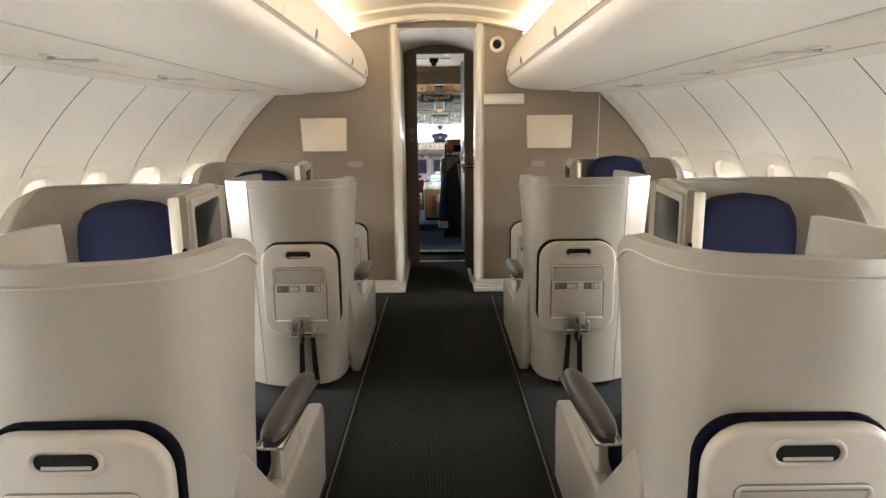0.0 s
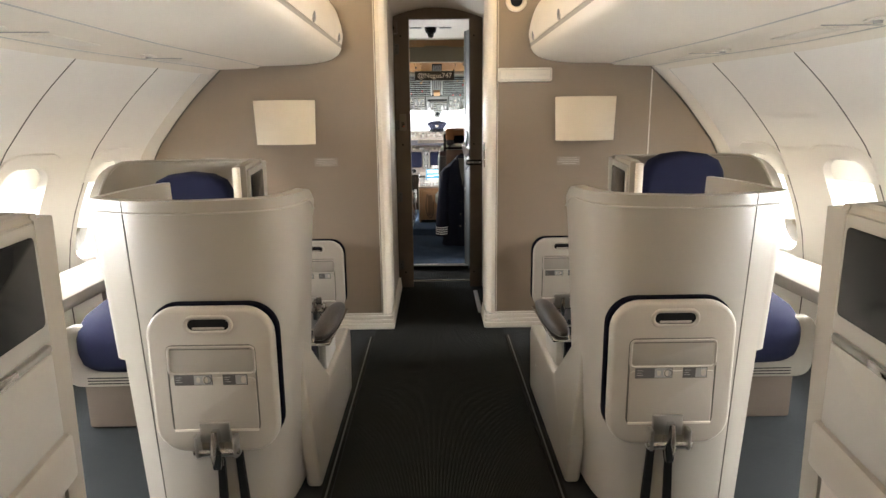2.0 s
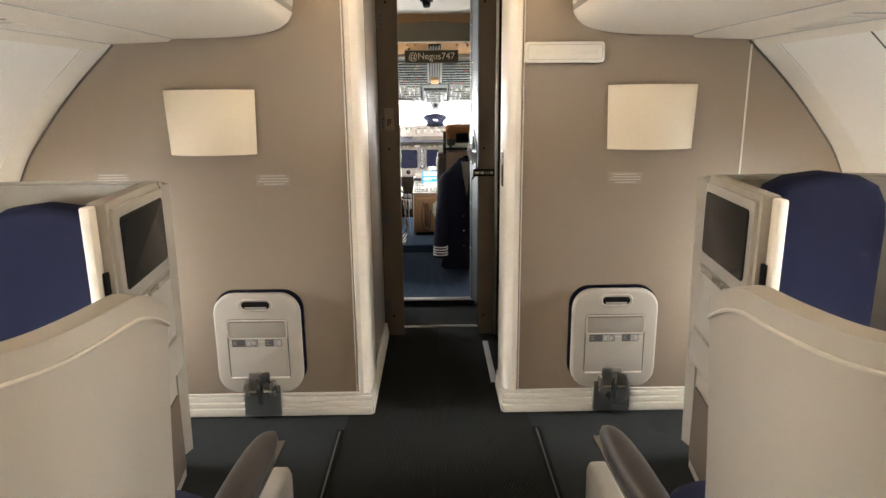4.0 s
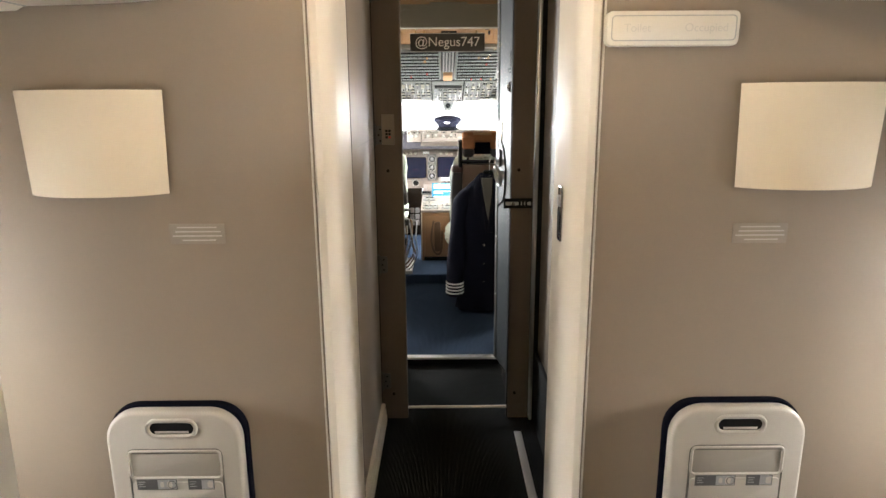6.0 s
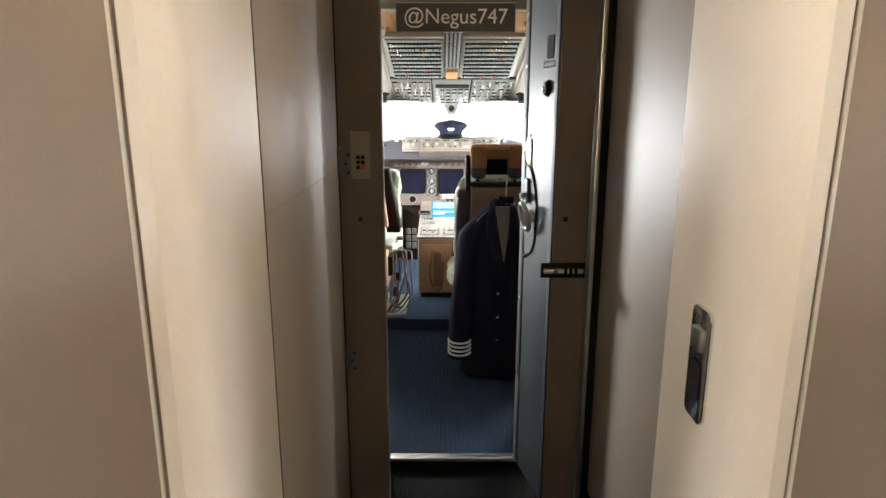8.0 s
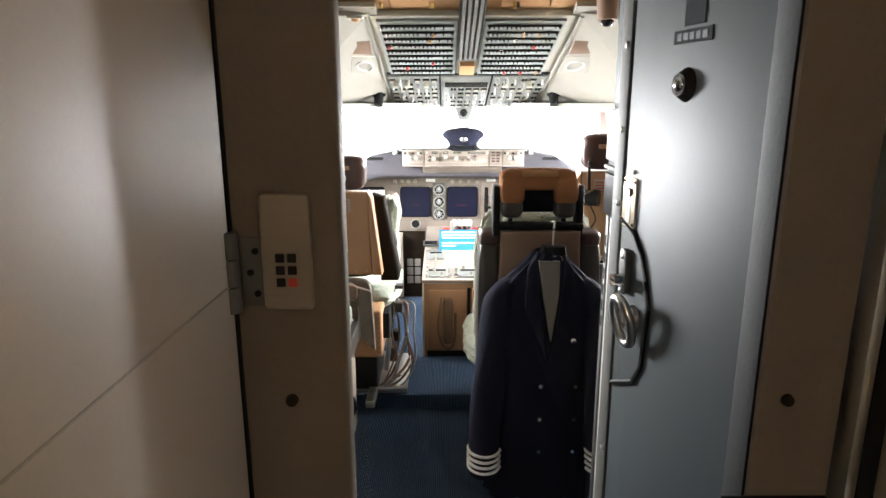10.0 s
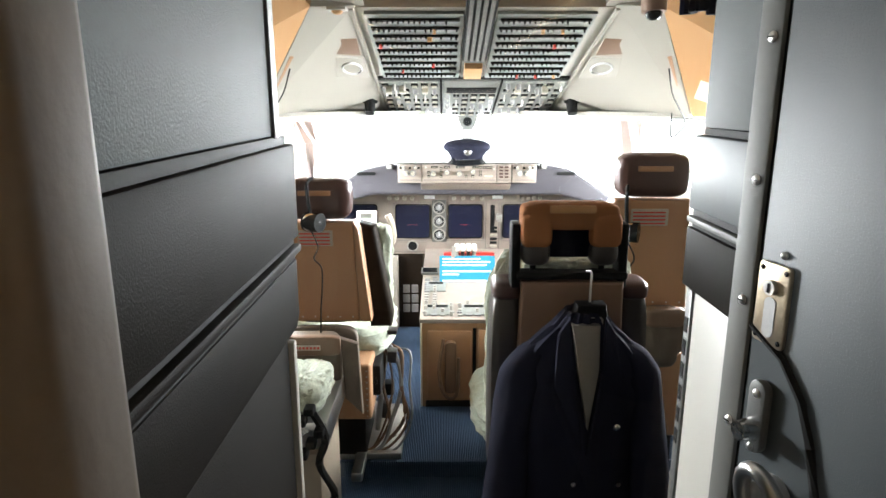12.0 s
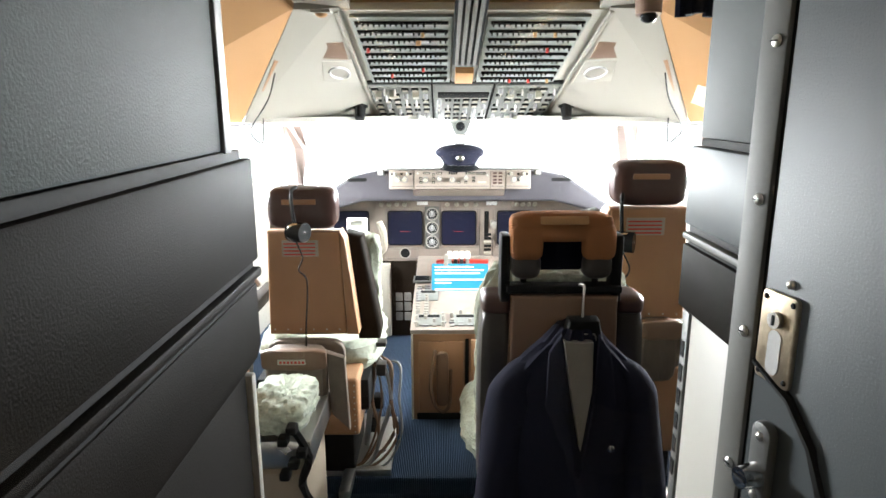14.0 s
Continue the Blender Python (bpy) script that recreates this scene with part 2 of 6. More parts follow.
def rrect(w, h, r, n=5):
    """Outline of a rounded rectangle about the origin."""
    pts = []
    for cx, cy, a0 in ((w / 2 - r, h / 2 - r, 0), (-w / 2 + r, h / 2 - r, 90), (-w / 2 + r, -h / 2 + r, 180), (w / 2 - r, -h / 2 + r, 270)):
        for i in range(n + 1):
            a = radians(a0 + 90 * i / n)
            pts.append((cx + r * math.cos(a), cy + r * math.sin(a)))
    return pts


def prism(outline, fn, d0, d1, bev=0.0, seg=2, bm=None):
    """Extrudes a 2D outline from depth d0 to d1; fn(u, v, d) gives the place."""
    bm = bm or bmesh.new()
    a = [bm.verts.new(fn(u, v, d0)) for u, v in outline]
    b = [bm.verts.new(fn(u, v, d1)) for u, v in outline]
    n = len(outline)
    f0, f1 = bm.faces.new(a), bm.faces.new(b[::-1])
    for i in range(n):
        bm.faces.new((a[i], b[i], b[(i + 1) % n], a[(i + 1) % n]))
    if bev:
        bmesh.ops.recalc_face_normals(bm, faces=bm.faces)
        bmesh.ops.bevel(bm, geom=list(f1.edges) + list(f0.edges), offset=bev, segments=seg, affect="EDGES", profile=0.5)
    return bm


def tube(pts, r, n=8, bm=None, closed=False):
    """A round bar along a line of points."""
    bm = bm or bmesh.new()
    pts = [Vector(p) for p in pts]
    rings = []
    up = Vector((0.13, 0.27, 0.95)).normalized()
    for i, p in enumerate(pts):
        if closed:
            d = pts[(i + 1) % len(pts)] - pts[i - 1]
        else:
            d = pts[min(i + 1, len(pts) - 1)] - pts[max(i - 1, 0)]
        d.normalize()
        s = d.cross(up)
        if s.length < 0.05:
            s = d.cross(Vector((1, 0, 0)))
        s.normalize()
        t = s.cross(d)
        rings.append([bm.verts.new(p + (s * math.cos(2 * math.pi * k / n) + t * math.sin(2 * math.pi * k / n)) * r) for k in range(n)])
    m = len(rings)
    for i in range(m if closed else m - 1):
        for k in range(n):
            bm.faces.new((rings[i][k], rings[i][(k + 1) % n], rings[(i + 1) % m][(k + 1) % n], rings[(i + 1) % m][k]))
    if not closed:
        bm.faces.new(rings[0][::-1])
        bm.faces.new(rings[-1])
    return bm


def smooth_line(pts, k=6):
    """Catmull-Rom through points."""
    P = [Vector(p) for p in pts]
    P = [P[0] * 2 - P[1]] + P + [P[-1] * 2 - P[-2]]
    out = []
    for i in range(1, len(P) - 2):
        for j in range(k):
            t = j / k
            out.append(0.5 * (2 * P[i] + (P[i + 1] - P[i - 1]) * t + (2 * P[i - 1] - 5 * P[i] + 4 * P[i + 1] - P[i + 2]) * t * t + (3 * P[i] - P[i - 1] - 3 * P[i + 1] + P[i + 2]) * t ** 3))
    return out + [P[-2]]


def sheet(grid, thick, bm=None, toward=None):
    """A curved plate from rows of points; its thickness grows away from the room, or toward a given direction."""
    bm = bm or bmesh.new()
    pts = [[Vector(p) for p in row] for row in grid]
    n, m = len(pts), len(pts[0])
    vs = [[bm.verts.new(p) for p in row] for row in pts]
    for i in range(n - 1):
        for j in range(m - 1):
            bm.faces.new((vs[i][j], vs[i][j + 1], vs[i + 1][j + 1], vs[i + 1][j]))
    if thick:
        nr, total = [], 0
        for i in range(n):
            for j in range(m):
                du = pts[min(i + 1, n - 1)][j] - pts[max(i - 1, 0)][j]
                dv = pts[i][min(j + 1, m - 1)] - pts[i][max(j - 1, 0)]
                nn = du.cross(dv).normalized()
                p = pts[i][j]
                total += nn.dot(Vector(toward) if toward else Vector((p.x, 0, p.z - 1.2)))
                nr.append(nn)
        k = abs(thick) if total > 0 else -abs(thick)
        ws = [[bm.verts.new(pts[i][j] + nr[i * m + j] * k) for j in range(m)] for i in range(n)]
        for i in range(n - 1):
            for j in range(m - 1):
                bm.faces.new((ws[i][j], ws[i + 1][j], ws[i + 1][j + 1], ws[i][j + 1]))
        edge = [(0, j) for j in range(m)] + [(i, m - 1) for i in range(1, n)] + [(n - 1, j) for j in range(m - 2, -1, -1)] + [(i, 0) for i in range(n - 2, 0, -1)]
        for (a, b), (c, d) in zip(edge, edge[1:] + edge[:1]):
            bm.faces.new((vs[a][b], ws[a][b], ws[c][d], vs[c][d]))
    return bm


def puff(x0, x1, y0, y1, z0, z1, e=3.2, n=16, bm=None, m=None, fluff=0.0):
    """A stuffed cushion: a softened box."""
    bm = bm or bmesh.new()
    c = Vector(((x0 + x1) / 2, (y0 + y1) / 2, (z0 + z1) / 2))
    h = Vector((abs(x1 - x0) / 2, abs(y1 - y0) / 2, abs(z1 - z0) / 2))
    r = bmesh.ops.create_uvsphere(bm, u_segments=n * 2, v_segments=n, radius=1)
    for v in r["verts"]:
        d = v.co.normalized()
        s = (abs(d.x) ** e + abs(d.y) ** e + abs(d.z) ** e) ** (-1 / e)
        p = Vector((d.x * s * h.x, d.y * s * h.y, d.z * s * h.z)) + c
        if fluff:
            p = p + d * fluff * (noise.noise(p * 55) + 0.6 * noise.noise(p * 120) + 0.8 * noise.noise(p * 14))
        v.co = (m @ p) if m else p
    return bm

# ---- cabin structure ----
BULK = 5.18
BACK = -1.6
BAY = 0.508
SEAM0 = 2.66


def flare(y):
    """How much wider the cabin is at y than at the front bulkhead."""
    t = min(1, max(0, (BULK - y) / 1.3))
    return 0.22 * (t * t * (3 - 2 * t)) + 0.01 * max(0, BULK - 1.3 - y)


ARCH = smooth_line([(1.875, 0.0, 0), (1.89, 0.35, 0), (1.84, 0.72, 0), (1.70, 1.07, 0), (1.60, 1.22, 0), (1.456, 1.39, 0), (1.285, 1.555, 0)], 6)


def arch(v, y, out=0.0):
    """Sidewall place for v in 0..1 up the arch (right side)."""
    f = v * (len(ARCH) - 1)
    i = min(int(f), len(ARCH) - 2)
    p = ARCH[i].lerp(ARCH[i + 1], f - i)
    d = ARCH[i + 1] - ARCH[i]
    nx, nz = d.y, -d.x
    ln = math.hypot(nx, nz)
    return Vector((p.x + flare(y) + out * nx / ln, y, p.y + out * nz / ln))


def arch_v(z):
    return min(range(200), key=lambda k: abs(arch(k / 199, 0).z - z)) / 199


VW0, VW1 = arch_v(0.54), arch_v(1.075)


def side_bay(s, y0, y1):
    """One moulded sidewall panel with its window opening, deep reveal and scalloped shroud."""
    bm = bmesh.new()
    g = 0.004

    def P(u, v, out=0.0):
        p = arch(v, y0 + g + (y1 - y0 - 2 * g) * u, out)
        return (s * p.x, p.y, p.z)

    def strip(va, vb, k):
        sheet([[P(i / 6, va + (vb - va) * j / k) for i in range(7)] for j in range(k + 1)], 0, bm)

    m0, m1 = VW0 - 0.04, VW1 + 0.04
    strip(0, m0, 6)
    strip(m1, 1, 14)
    hole = []
    base_hole = rrect(0.5, 1.0, 0.2, 6)
    for a, b in zip(base_hole, base_hole[1:] + base_hole[:1]):
        steps = max(1, round(math.hypot(b[0] - a[0], b[1] - a[1]) / 0.1))
        hole += [(a[0] + (b[0] - a[0]) * i / steps, a[1] + (b[1] - a[1]) * i / steps) for i in range(steps)]
    cu0 = 0.31
    nh = len(hole)
    cv, hv = (VW0 + VW1) / 2, (VW1 - VW0)
    inner = [(cu0 + u, cv + v * hv) for u, v in hole]
    outer = []
    for u, v in hole:
        k = min((1 - cu0 if u > 0 else cu0) / max(abs(u), 1e-6), (m1 - m0) / 2 / hv / max(abs(v), 1e-6))
        outer.append((cu0 + u * k, cv + v * k * hv))
    rings = [[P(u, v) for u, v in outer], [P((a[0] + b[0]) / 2, (a[1] + b[1]) / 2) for a, b in zip(outer, inner)]]
    rings.append([P(u, v) for u, v in inner])
    rings.append([P(cu0 + (u - cu0) * 0.96, cv + (v - cv) * 0.96, 0.012) for u, v in inner])
    rings.append([P(cu0 + (u - cu0) * 0.88, cv + (v - cv) * 0.92, 0.1) for u, v in inner])
    sheet([r + [r[0]] for r in rings], 0, bm)
    # corners of the outer ring
    for cu, c_v in ((0, m0), (1, m0), (0, m1), (1, m1)):
        near = sorted(range(nh), key=lambda i: abs(outer[i][0] - cu) + abs(outer[i][1] - c_v) * 3)[:2]
        vs = [bm.verts.new(P(cu, c_v))] + [bm.verts.new(P(*outer[i])) for i in sorted(near)]
        bm.faces.new(vs)
    bmesh.ops.remove_doubles(bm, verts=bm.verts, dist=0.0005)
    pane = bmesh.new()
    pane.faces.new([pane.verts.new(P(cu0 + (u - cu0) * 0.88, cv + (v - cv) * 0.92, 0.098)) for u, v in inner])
    # raised arch of the blind housing over the window
    shroud = bmesh.new()
    top = [(-0.34, 0.28), (-0.34, 0.5), (-0.30, 0.62), (-0.2, 0.72), (0, 0.745), (0.2, 0.72), (0.30, 0.62), (0.34, 0.5), (0.34, 0.28)]
    bot = [(-0.262, 0.28), (-0.262, 0.36), (-0.25, 0.45), (-0.2, 0.505), (0, 0.515), (0.2, 0.505), (0.25, 0.45), (0.262, 0.36), (0.262, 0.28)]
    sheet([[P(cu0 + a[0] + (b[0] - a[0]) * k, cv + (a[1] + (b[1] - a[1]) * k) * hv, (-0.001, -0.007, -0.007)[i]) for a, b in zip(top, bot) if cu0 + min(a[0], b[0]) > -0.04] for i, k in enumerate((0, 0.08, 1))], 0, shroud)
    # part-lowered blind with its pull lip
    blind = bmesh.new()
    sheet([[P(cu0 + (i / 6 - 0.5) * 0.46, cv + (0.24 + 0.24 * j / 4) * hv, 0.03) for i in range(7)] for j in range(5)], 0.004, blind)
    lip = bmesh.new()
    sheet([[P(cu0 + (i / 6 - 0.5) * 0.3, cv + (0.47 + 0.03 * j) * hv, 0.016) for i in range(7)] for j in range(2)], 0.004, lip)
    return bm, pane, shroud, blind, lip


for s, side in ((-1, "left"), (1, "right")):
    wall = struct("wall_west" if s < 0 else "wall_east", box(s * 2.2, s * 2.28, BACK - 0.1, BULK + 0.1, -0.05, 0.06, 0), CREAM, "cream lower cabin wall behind the sidewall panels", "wall")
    k = -8
    while SEAM0 + k * BAY < BULK:
        y0, y1 = SEAM0 + k * BAY, min(SEAM0 + (k + 1) * BAY, BULK - 0.002)
        k += 1
        if y1 - y0 < 0.3:
            bm = bmesh.new()
            sheet([[(s * arch(j / 24, y).x, y, arch(j / 24, y).z) for y in (y0 + 0.004, y1)] for j in range(25)], 0, bm)
            part("panel", bm, WALLP, wall)
            continue
        bm, pane, shroud, blind, lip = side_bay(s, y0, y1)
        part("panel", bm, WALLP, wall)
        g = part("window_pane", pane, GLASS, wall)
        g.visible_shadow = False
        part("window_shroud", shroud, WALLP, wall)
        part("window_blind", blind, BLIND, wall)
        part("blind_lip", lip, BEIGE2, wall)
    # dark joint strip lying just behind the panels
    bm = bmesh.new()
    ys = [BACK + i * (BULK - BACK) / 40 for i in range(41)]
    k0 = -8
    while SEAM0 + k0 * BAY < BULK:
        y = SEAM0 + k0 * BAY
        sheet([[(s * arch(j / 24, y + d, 0.004).x, y + d, arch(j / 24, y + d, 0.004).z) for d in (-0.035, 0.035)] for j in range(25)], 0, bm)
        k0 += 1
    part("joint_strip", bm, SEAM, wall)
    # outer skin strips between windows are closed by a plain hull with a band left for the windows
    bm = bmesh.new()
    for va, vb in ((0, VW0 - 0.01), (VW1 + 0.01, 1)):
        sheet([[(s * arch(va + (vb - va) * j / 8, y, 0.14).x, y, arch(va + (vb - va) * j / 8, y, 0.14).z) for y in ys] for j in range(9)], 0, bm)
    part("hull_skin", bm, CREAM, wall)
    # arch trim where the sidewall meets the bulkhead
    bm = bmesh.new()
    sheet([[(s * (arch(j / 30, BULK).x - 0.045 + 0.05 * q), BULK - 0.075 * q, arch(j / 30, BULK).z) for q in (0, 0.25, 1)] for j in range(6, 31)], 0.012, bm)
    part("arch_trim", bm, CREAM, wall)
    part("arch_gap", tube([(s * (arch(j / 30, BULK).x + 0.012), BULK - 0.085, arch(j / 30, BULK).z) for j in range(6, 31)], 0.007, 6), SEAM, wall)
    part("arch_gap", tube([(s * (arch(j / 30, BULK).x - 0.052), BULK - 0.004, arch(j / 30, BULK).z) for j in range(6, 31)], 0.004, 6), SEAM, wall)

    # overhead bins and passenger service panel as one swept section
    prof = smooth_line([(0.70, 2.02, 0), (0.62, 1.95, 0), (0.556, 1.87, 0), (0.522, 1.75, 0), (0.528, 1.685, 0)], 5)
    prof2 = smooth_line([(0.535, 1.667, 0), (0.56, 1.63, 0), (0.62, 1.60, 0), (0.75, 1.582, 0), (1.0, 1.575, 0)], 4)
    prof3 = [Vector((1.0, 1.575, 0)), Vector((1.02, 1.565, 0)), Vector((1.24, 1.558, 0)), Vector((1.262, 1.548, 0)), Vector((1.285, 1.53, 0)), Vector((1.31, 1.56, 0))]

    def sweep(pf, a, b, n, extra):
        return [[(s * (p.x + extra(p.x) * flare(y)), y, p.y) for y in [a + (b - a) * i / n for i in range(n + 1)]] for p in pf]

    reach = lambda x: max(0, min(1, (x - 0.75) / 0.5))
    bins = thing("overhead_bin_row", (0, 0, 0), "cream overhead locker row with rounded doors along the cabin side", "overhead locker", "overhead lockers")
    edges = [BULK - 0.04, 4.86, 3.72, 2.56, 1.4, 0.24, -0.92, BACK]
    for a, b in zip(edges[1:], edges):
        d = part("bin_door", sheet(sweep(prof, a + 0.003, b - 0.003, 6, lambda x: 0), 0.02), WHITE, bins)
        if b - a > 0.2:
            ym = (a + b) / 2
            hd = bmesh.new()
            prism(rrect(0.055, 0.1, 0.026), lambda u, v, dd: (s * (0.532 - dd + (0.02 if v > 0 else 0)), ym + u, 1.735 + v), -0.004, 0.012, 0.004, 2, hd)
            lt_ = part("latch", hd, GREYD, d, "grey recessed latch")
            part("finger_hole", prism(rrect(0.036, 0.035, 0.015), lambda u, v, dd: (s * (0.5225 - dd), ym + u, 1.712 + v), 0.0, 0.004), LABEL, lt_)
    part("hinge_strip", sheet(sweep([Vector((0.532, 1.687, 0)), Vector((0.538, 1.665, 0))], BACK, BULK - 0.02, 20, lambda x: 0), 0.008), STRIPB, bins)
    part("joint_backing", sheet(sweep([p + Vector((0.012, 0.004, 0)) for p in prof], BACK, BULK - 0.05, 12, lambda x: 0), 0), SEAM, bins)
    part("underside", sheet(sweep(prof2, BACK, BULK - 0.012, 30, reach), 0.015), WHITE, bins)
    part("service_panel", sheet(sweep(prof3, BACK, BULK - 0.012, 30, reach), 0.012), WHITE, bins)
    for jx, jz in ((0.99, 1.573), (1.235, 1.556)):
        part("joint", sheet(sweep([Vector((jx, jz, 0)), Vector((jx + 0.006, jz, 0))], BACK, BULK - 0.02, 30, reach), 0.003), LABEL2, bins)
    part("back_board", sheet(sweep([Vector((0.705, 1.97, 0)), Vector((0.98, 1.97, 0)), Vector((1.3, 1.6, 0))], BACK, BULK, 20, reach), 0.01), WHITE, bins)
    for yy in (0.75, 1.65, 2.55, 3.45, 4.35):
        w = flare(yy)
        sp = part("air_outlet", prism(rrect(0.09, 0.05, 0.02), lambda u, v, dd: (s * (1.13 + w * 0.9 + v), yy + u, 1.562 - dd), 0, 0.008, 0.003), CREAM, bins)
        part("nozzle", cyl((s * (1.13 + w * 0.9), yy, 1.556), (s * (1.13 + w * 0.9), yy, 1.546), 0.013), LABEL2, sp)
        part("recess_panel", prism(rrect(0.30, 0.11, 0.008), lambda u, v, dd: (s * (1.12 + w * 0.9 + v), yy + 0.35 + u, 1.5605 - dd), 0, 0.003, 0.001), CREAM, bins)
        part("mask_door_joint", prism(rrect(0.006, 0.2, 0.002), lambda u, v, dd: (s * (1.13 + w * 0.9 + v), yy + 0.12 + u, 1.559 - dd), 0, 0.003), LABEL2, bins)

# floor, aisle runner, rails
struct("floor", box(-2.3, 2.3, BACK, 5.16, -0.08, -0.004, 0), CARPET2, "grey ribbed cabin carpet under the seats", "floor", False)
struct("aisle_carpet", box(-0.39, 0.39, BACK, 6.12, -0.05, 0.0, 0), CARPET, "dark grey ribbed aisle carpet runner", "carpet", False)
for s in (-1, 1):
    r = struct("floor_rail", box(s * 0.393, s * 0.425, BACK, 5.02, -0.02, 0.006, 0.004), RAIL, "black rubber seat rail cover along the aisle", "rail")
    # thin grey strip standing in for the highlight along the black rail
    part("painted_glint", box(s * 0.405, s * 0.411, BACK, 5.0, 0.0, 0.0078, 0.0005), CHANNEL, r)

# ceiling with arched cream panels, ribs and cove tubes
bm = bmesh.new()
top = smooth_line([(-1.0, 1.99, 0), (-0.75, 2.008, 0), (-0.6, 2.02, 0), (-0.3, 2.07, 0), (0, 2.092, 0), (0.3, 2.07, 0), (0.6, 2.02, 0), (0.75, 2.008, 0), (1.0, 1.99, 0)], 5)
sheet([[(p.x, y, p.y) for p in top] for y in [BACK + i * 0.6 for i in range(12)]], 0.02, bm)
sheet([[(p.x, y, p.y - 0.03 * (1 if k in (1, 2) else 0)) for p in top] for k, y in enumerate((BULK - 0.3, BULK - 0.28, BULK - 0.2, BULK - 0.18))], 0.01, bm)
for yy in [4.55, 4.1, 3.6, 3.1, 2.6, 2.1, 1.6]:
    sheet([[(p.x, yy + d, p.y - h) for p in top] for d, h in ((-0.03, 0), (-0.02, 0.018), (0.02, 0.018), (0.03, 0))], 0.004, bm)
sheet([[(x, y, 2.32) for x in (-1.4, 0, 1.4)] for y in (BACK, 2, BULK)], 0.02, bm)
struct("ceiling", bm, CEILW, "arched cream ceiling panels with transverse ribs", "ceiling")
for s in (-1, 1):
    cove = thing("cove_light", (s * 0.70, 2.0, 2.03), "warm cove light tube above the lockers", "ceiling light", "cove lights")
    part("tube", cyl((-s * 0.055, BACK - 2.0, -0.047), (-s * 0.055, 3.1, -0.047), 0.007, n=10), COVE, cove)
    lamp("cove_lamp", "AREA", look((s * 0.625, 1.8, 1.985), (s * 0.2, 1.8, 2.09)), COVE_W, WARM, sx=6.4, sy=0.02)

# ---- bulkhead ----
OPW = 0.335


def bulk_half(s):
    bm = bmesh.new()
    out = [(OPW, 0.0)] + [(OPW, 2.2), (1.0, 2.2), (1.25, 1.75)] + [(arch(j / 20, BULK).x + 0.06, arch(j / 20, BULK).z) for j in range(20, -1, -1)]
    return prism(out, lambda u, v, d: (s * u, BULK + d, v), 0, 0.035, 0, bm=bm)


struct("wall_north", bulk_half(-1), TAUPE, "taupe laminate front bulkhead with wall lamps", "bulkhead")
struct("wall_north", bulk_half(1), TAUPE, "taupe laminate front bulkhead with wall lamps", "bulkhead")
struct("wall_north_header", box(-OPW - 0.4, OPW + 0.4, BULK + 0.002, BULK + 0.037, 2.045, 2.34, 0), TAUPE, "taupe panel above the passage opening", "bulkhead")
struct("wall_south", box(-2.3, 2.3, BACK - 0.08, BACK, -0.05, 2.4, 0), TAUPE, "taupe rear wall of the cabin", "wall")
for s in (-1, 1):
    # stepped cream skirting, wrapping into the passage
    bm = bmesh.new()
    for i, (z0, z1, t) in enumerate(((0.0, 0.035, 0.03), (0.037, 0.06, 0.024), (0.062, 0.085, 0.018), (0.087, 0.1, 0.012))):
        box(s * (OPW - 0.03 - t * 0.6), s * 1.85, BULK - t, BULK - 0.001, z0, z1, 0.004, bm=bm)
    struct("baseboard", bm, CREAM, "stepped cream skirting along the bulkhead", "skirting")
    # glossy rounded corner post
    bm = bmesh.new()
    prof = [(s * (OPW - 0.045), 0.24), (s * (OPW - 0.045), 0.035), (s * (OPW - 0.041), 0.012), (s * (OPW - 0.03), -0.006), (s * (OPW - 0.012), -0.016), (s * (OPW + 0.006), -0.014), (s * (OPW + 0.012), 0.0), (s * (OPW + 0.0), 0.02), (s * OPW, 0.24)]
    prism(prof, lambda u, v, d: (u, BULK + v, d), 0.095, 2.07, bm=bm)
    struct("trim", bm, WHITE, "glossy white corner post of the passage", "trim")
    bm = box(s * (OPW + 0.016), s * (OPW + 0.021), BULK - 0.004, BULK, 0.1, 2.05, 0.001)
    struct("trim", bm, CREAM, "thin cream edge strip on the bulkhead", "trim")
struct("trim", box(1.24, 1.247, BULK - 0.005, BULK, 0.9, 1.56, 0.002), CREAM, "thin vertical joint strip on the bulkhead", "trim")


def wall_lamp(s, x, z):
    t = thing("wall_lamp", (x, BULK, z), "cream curved lamp shade fixed to the taupe bulkhead", "wall lamp", "bulkhead lamps")
    arc = [(math.sin(radians(-64 + 128 * i / 16)) / math.sin(radians(64)), -0.015 - 0.07 * (math.cos(radians(-64 + 128 * i / 16)) - math.cos(radians(64))) / (1 - math.cos(radians(64)))) for i in range(17)]
    bm = bmesh.new()
    lo, hi = [[bm.verts.new((u * w, v, zz)) for u, v in arc + [(0.96, -0.012), (-0.96, -0.012)]] for zz, w in ((-0.122, 0.17), (0.127, 0.178))]
    for i in range(len(lo)):
        bm.faces.new((lo[i], lo[(i + 1) % len(lo)], hi[(i + 1) % len(lo)], hi[i]))
    bm.faces.new(lo)
    bm.faces.new(hi)
    part("shade", bm, SHADE, t)
    part("back_plate", box(-0.06, 0.06, -0.02, 0, -0.06, 0.06, 0.004), STEEL, t)
    return t


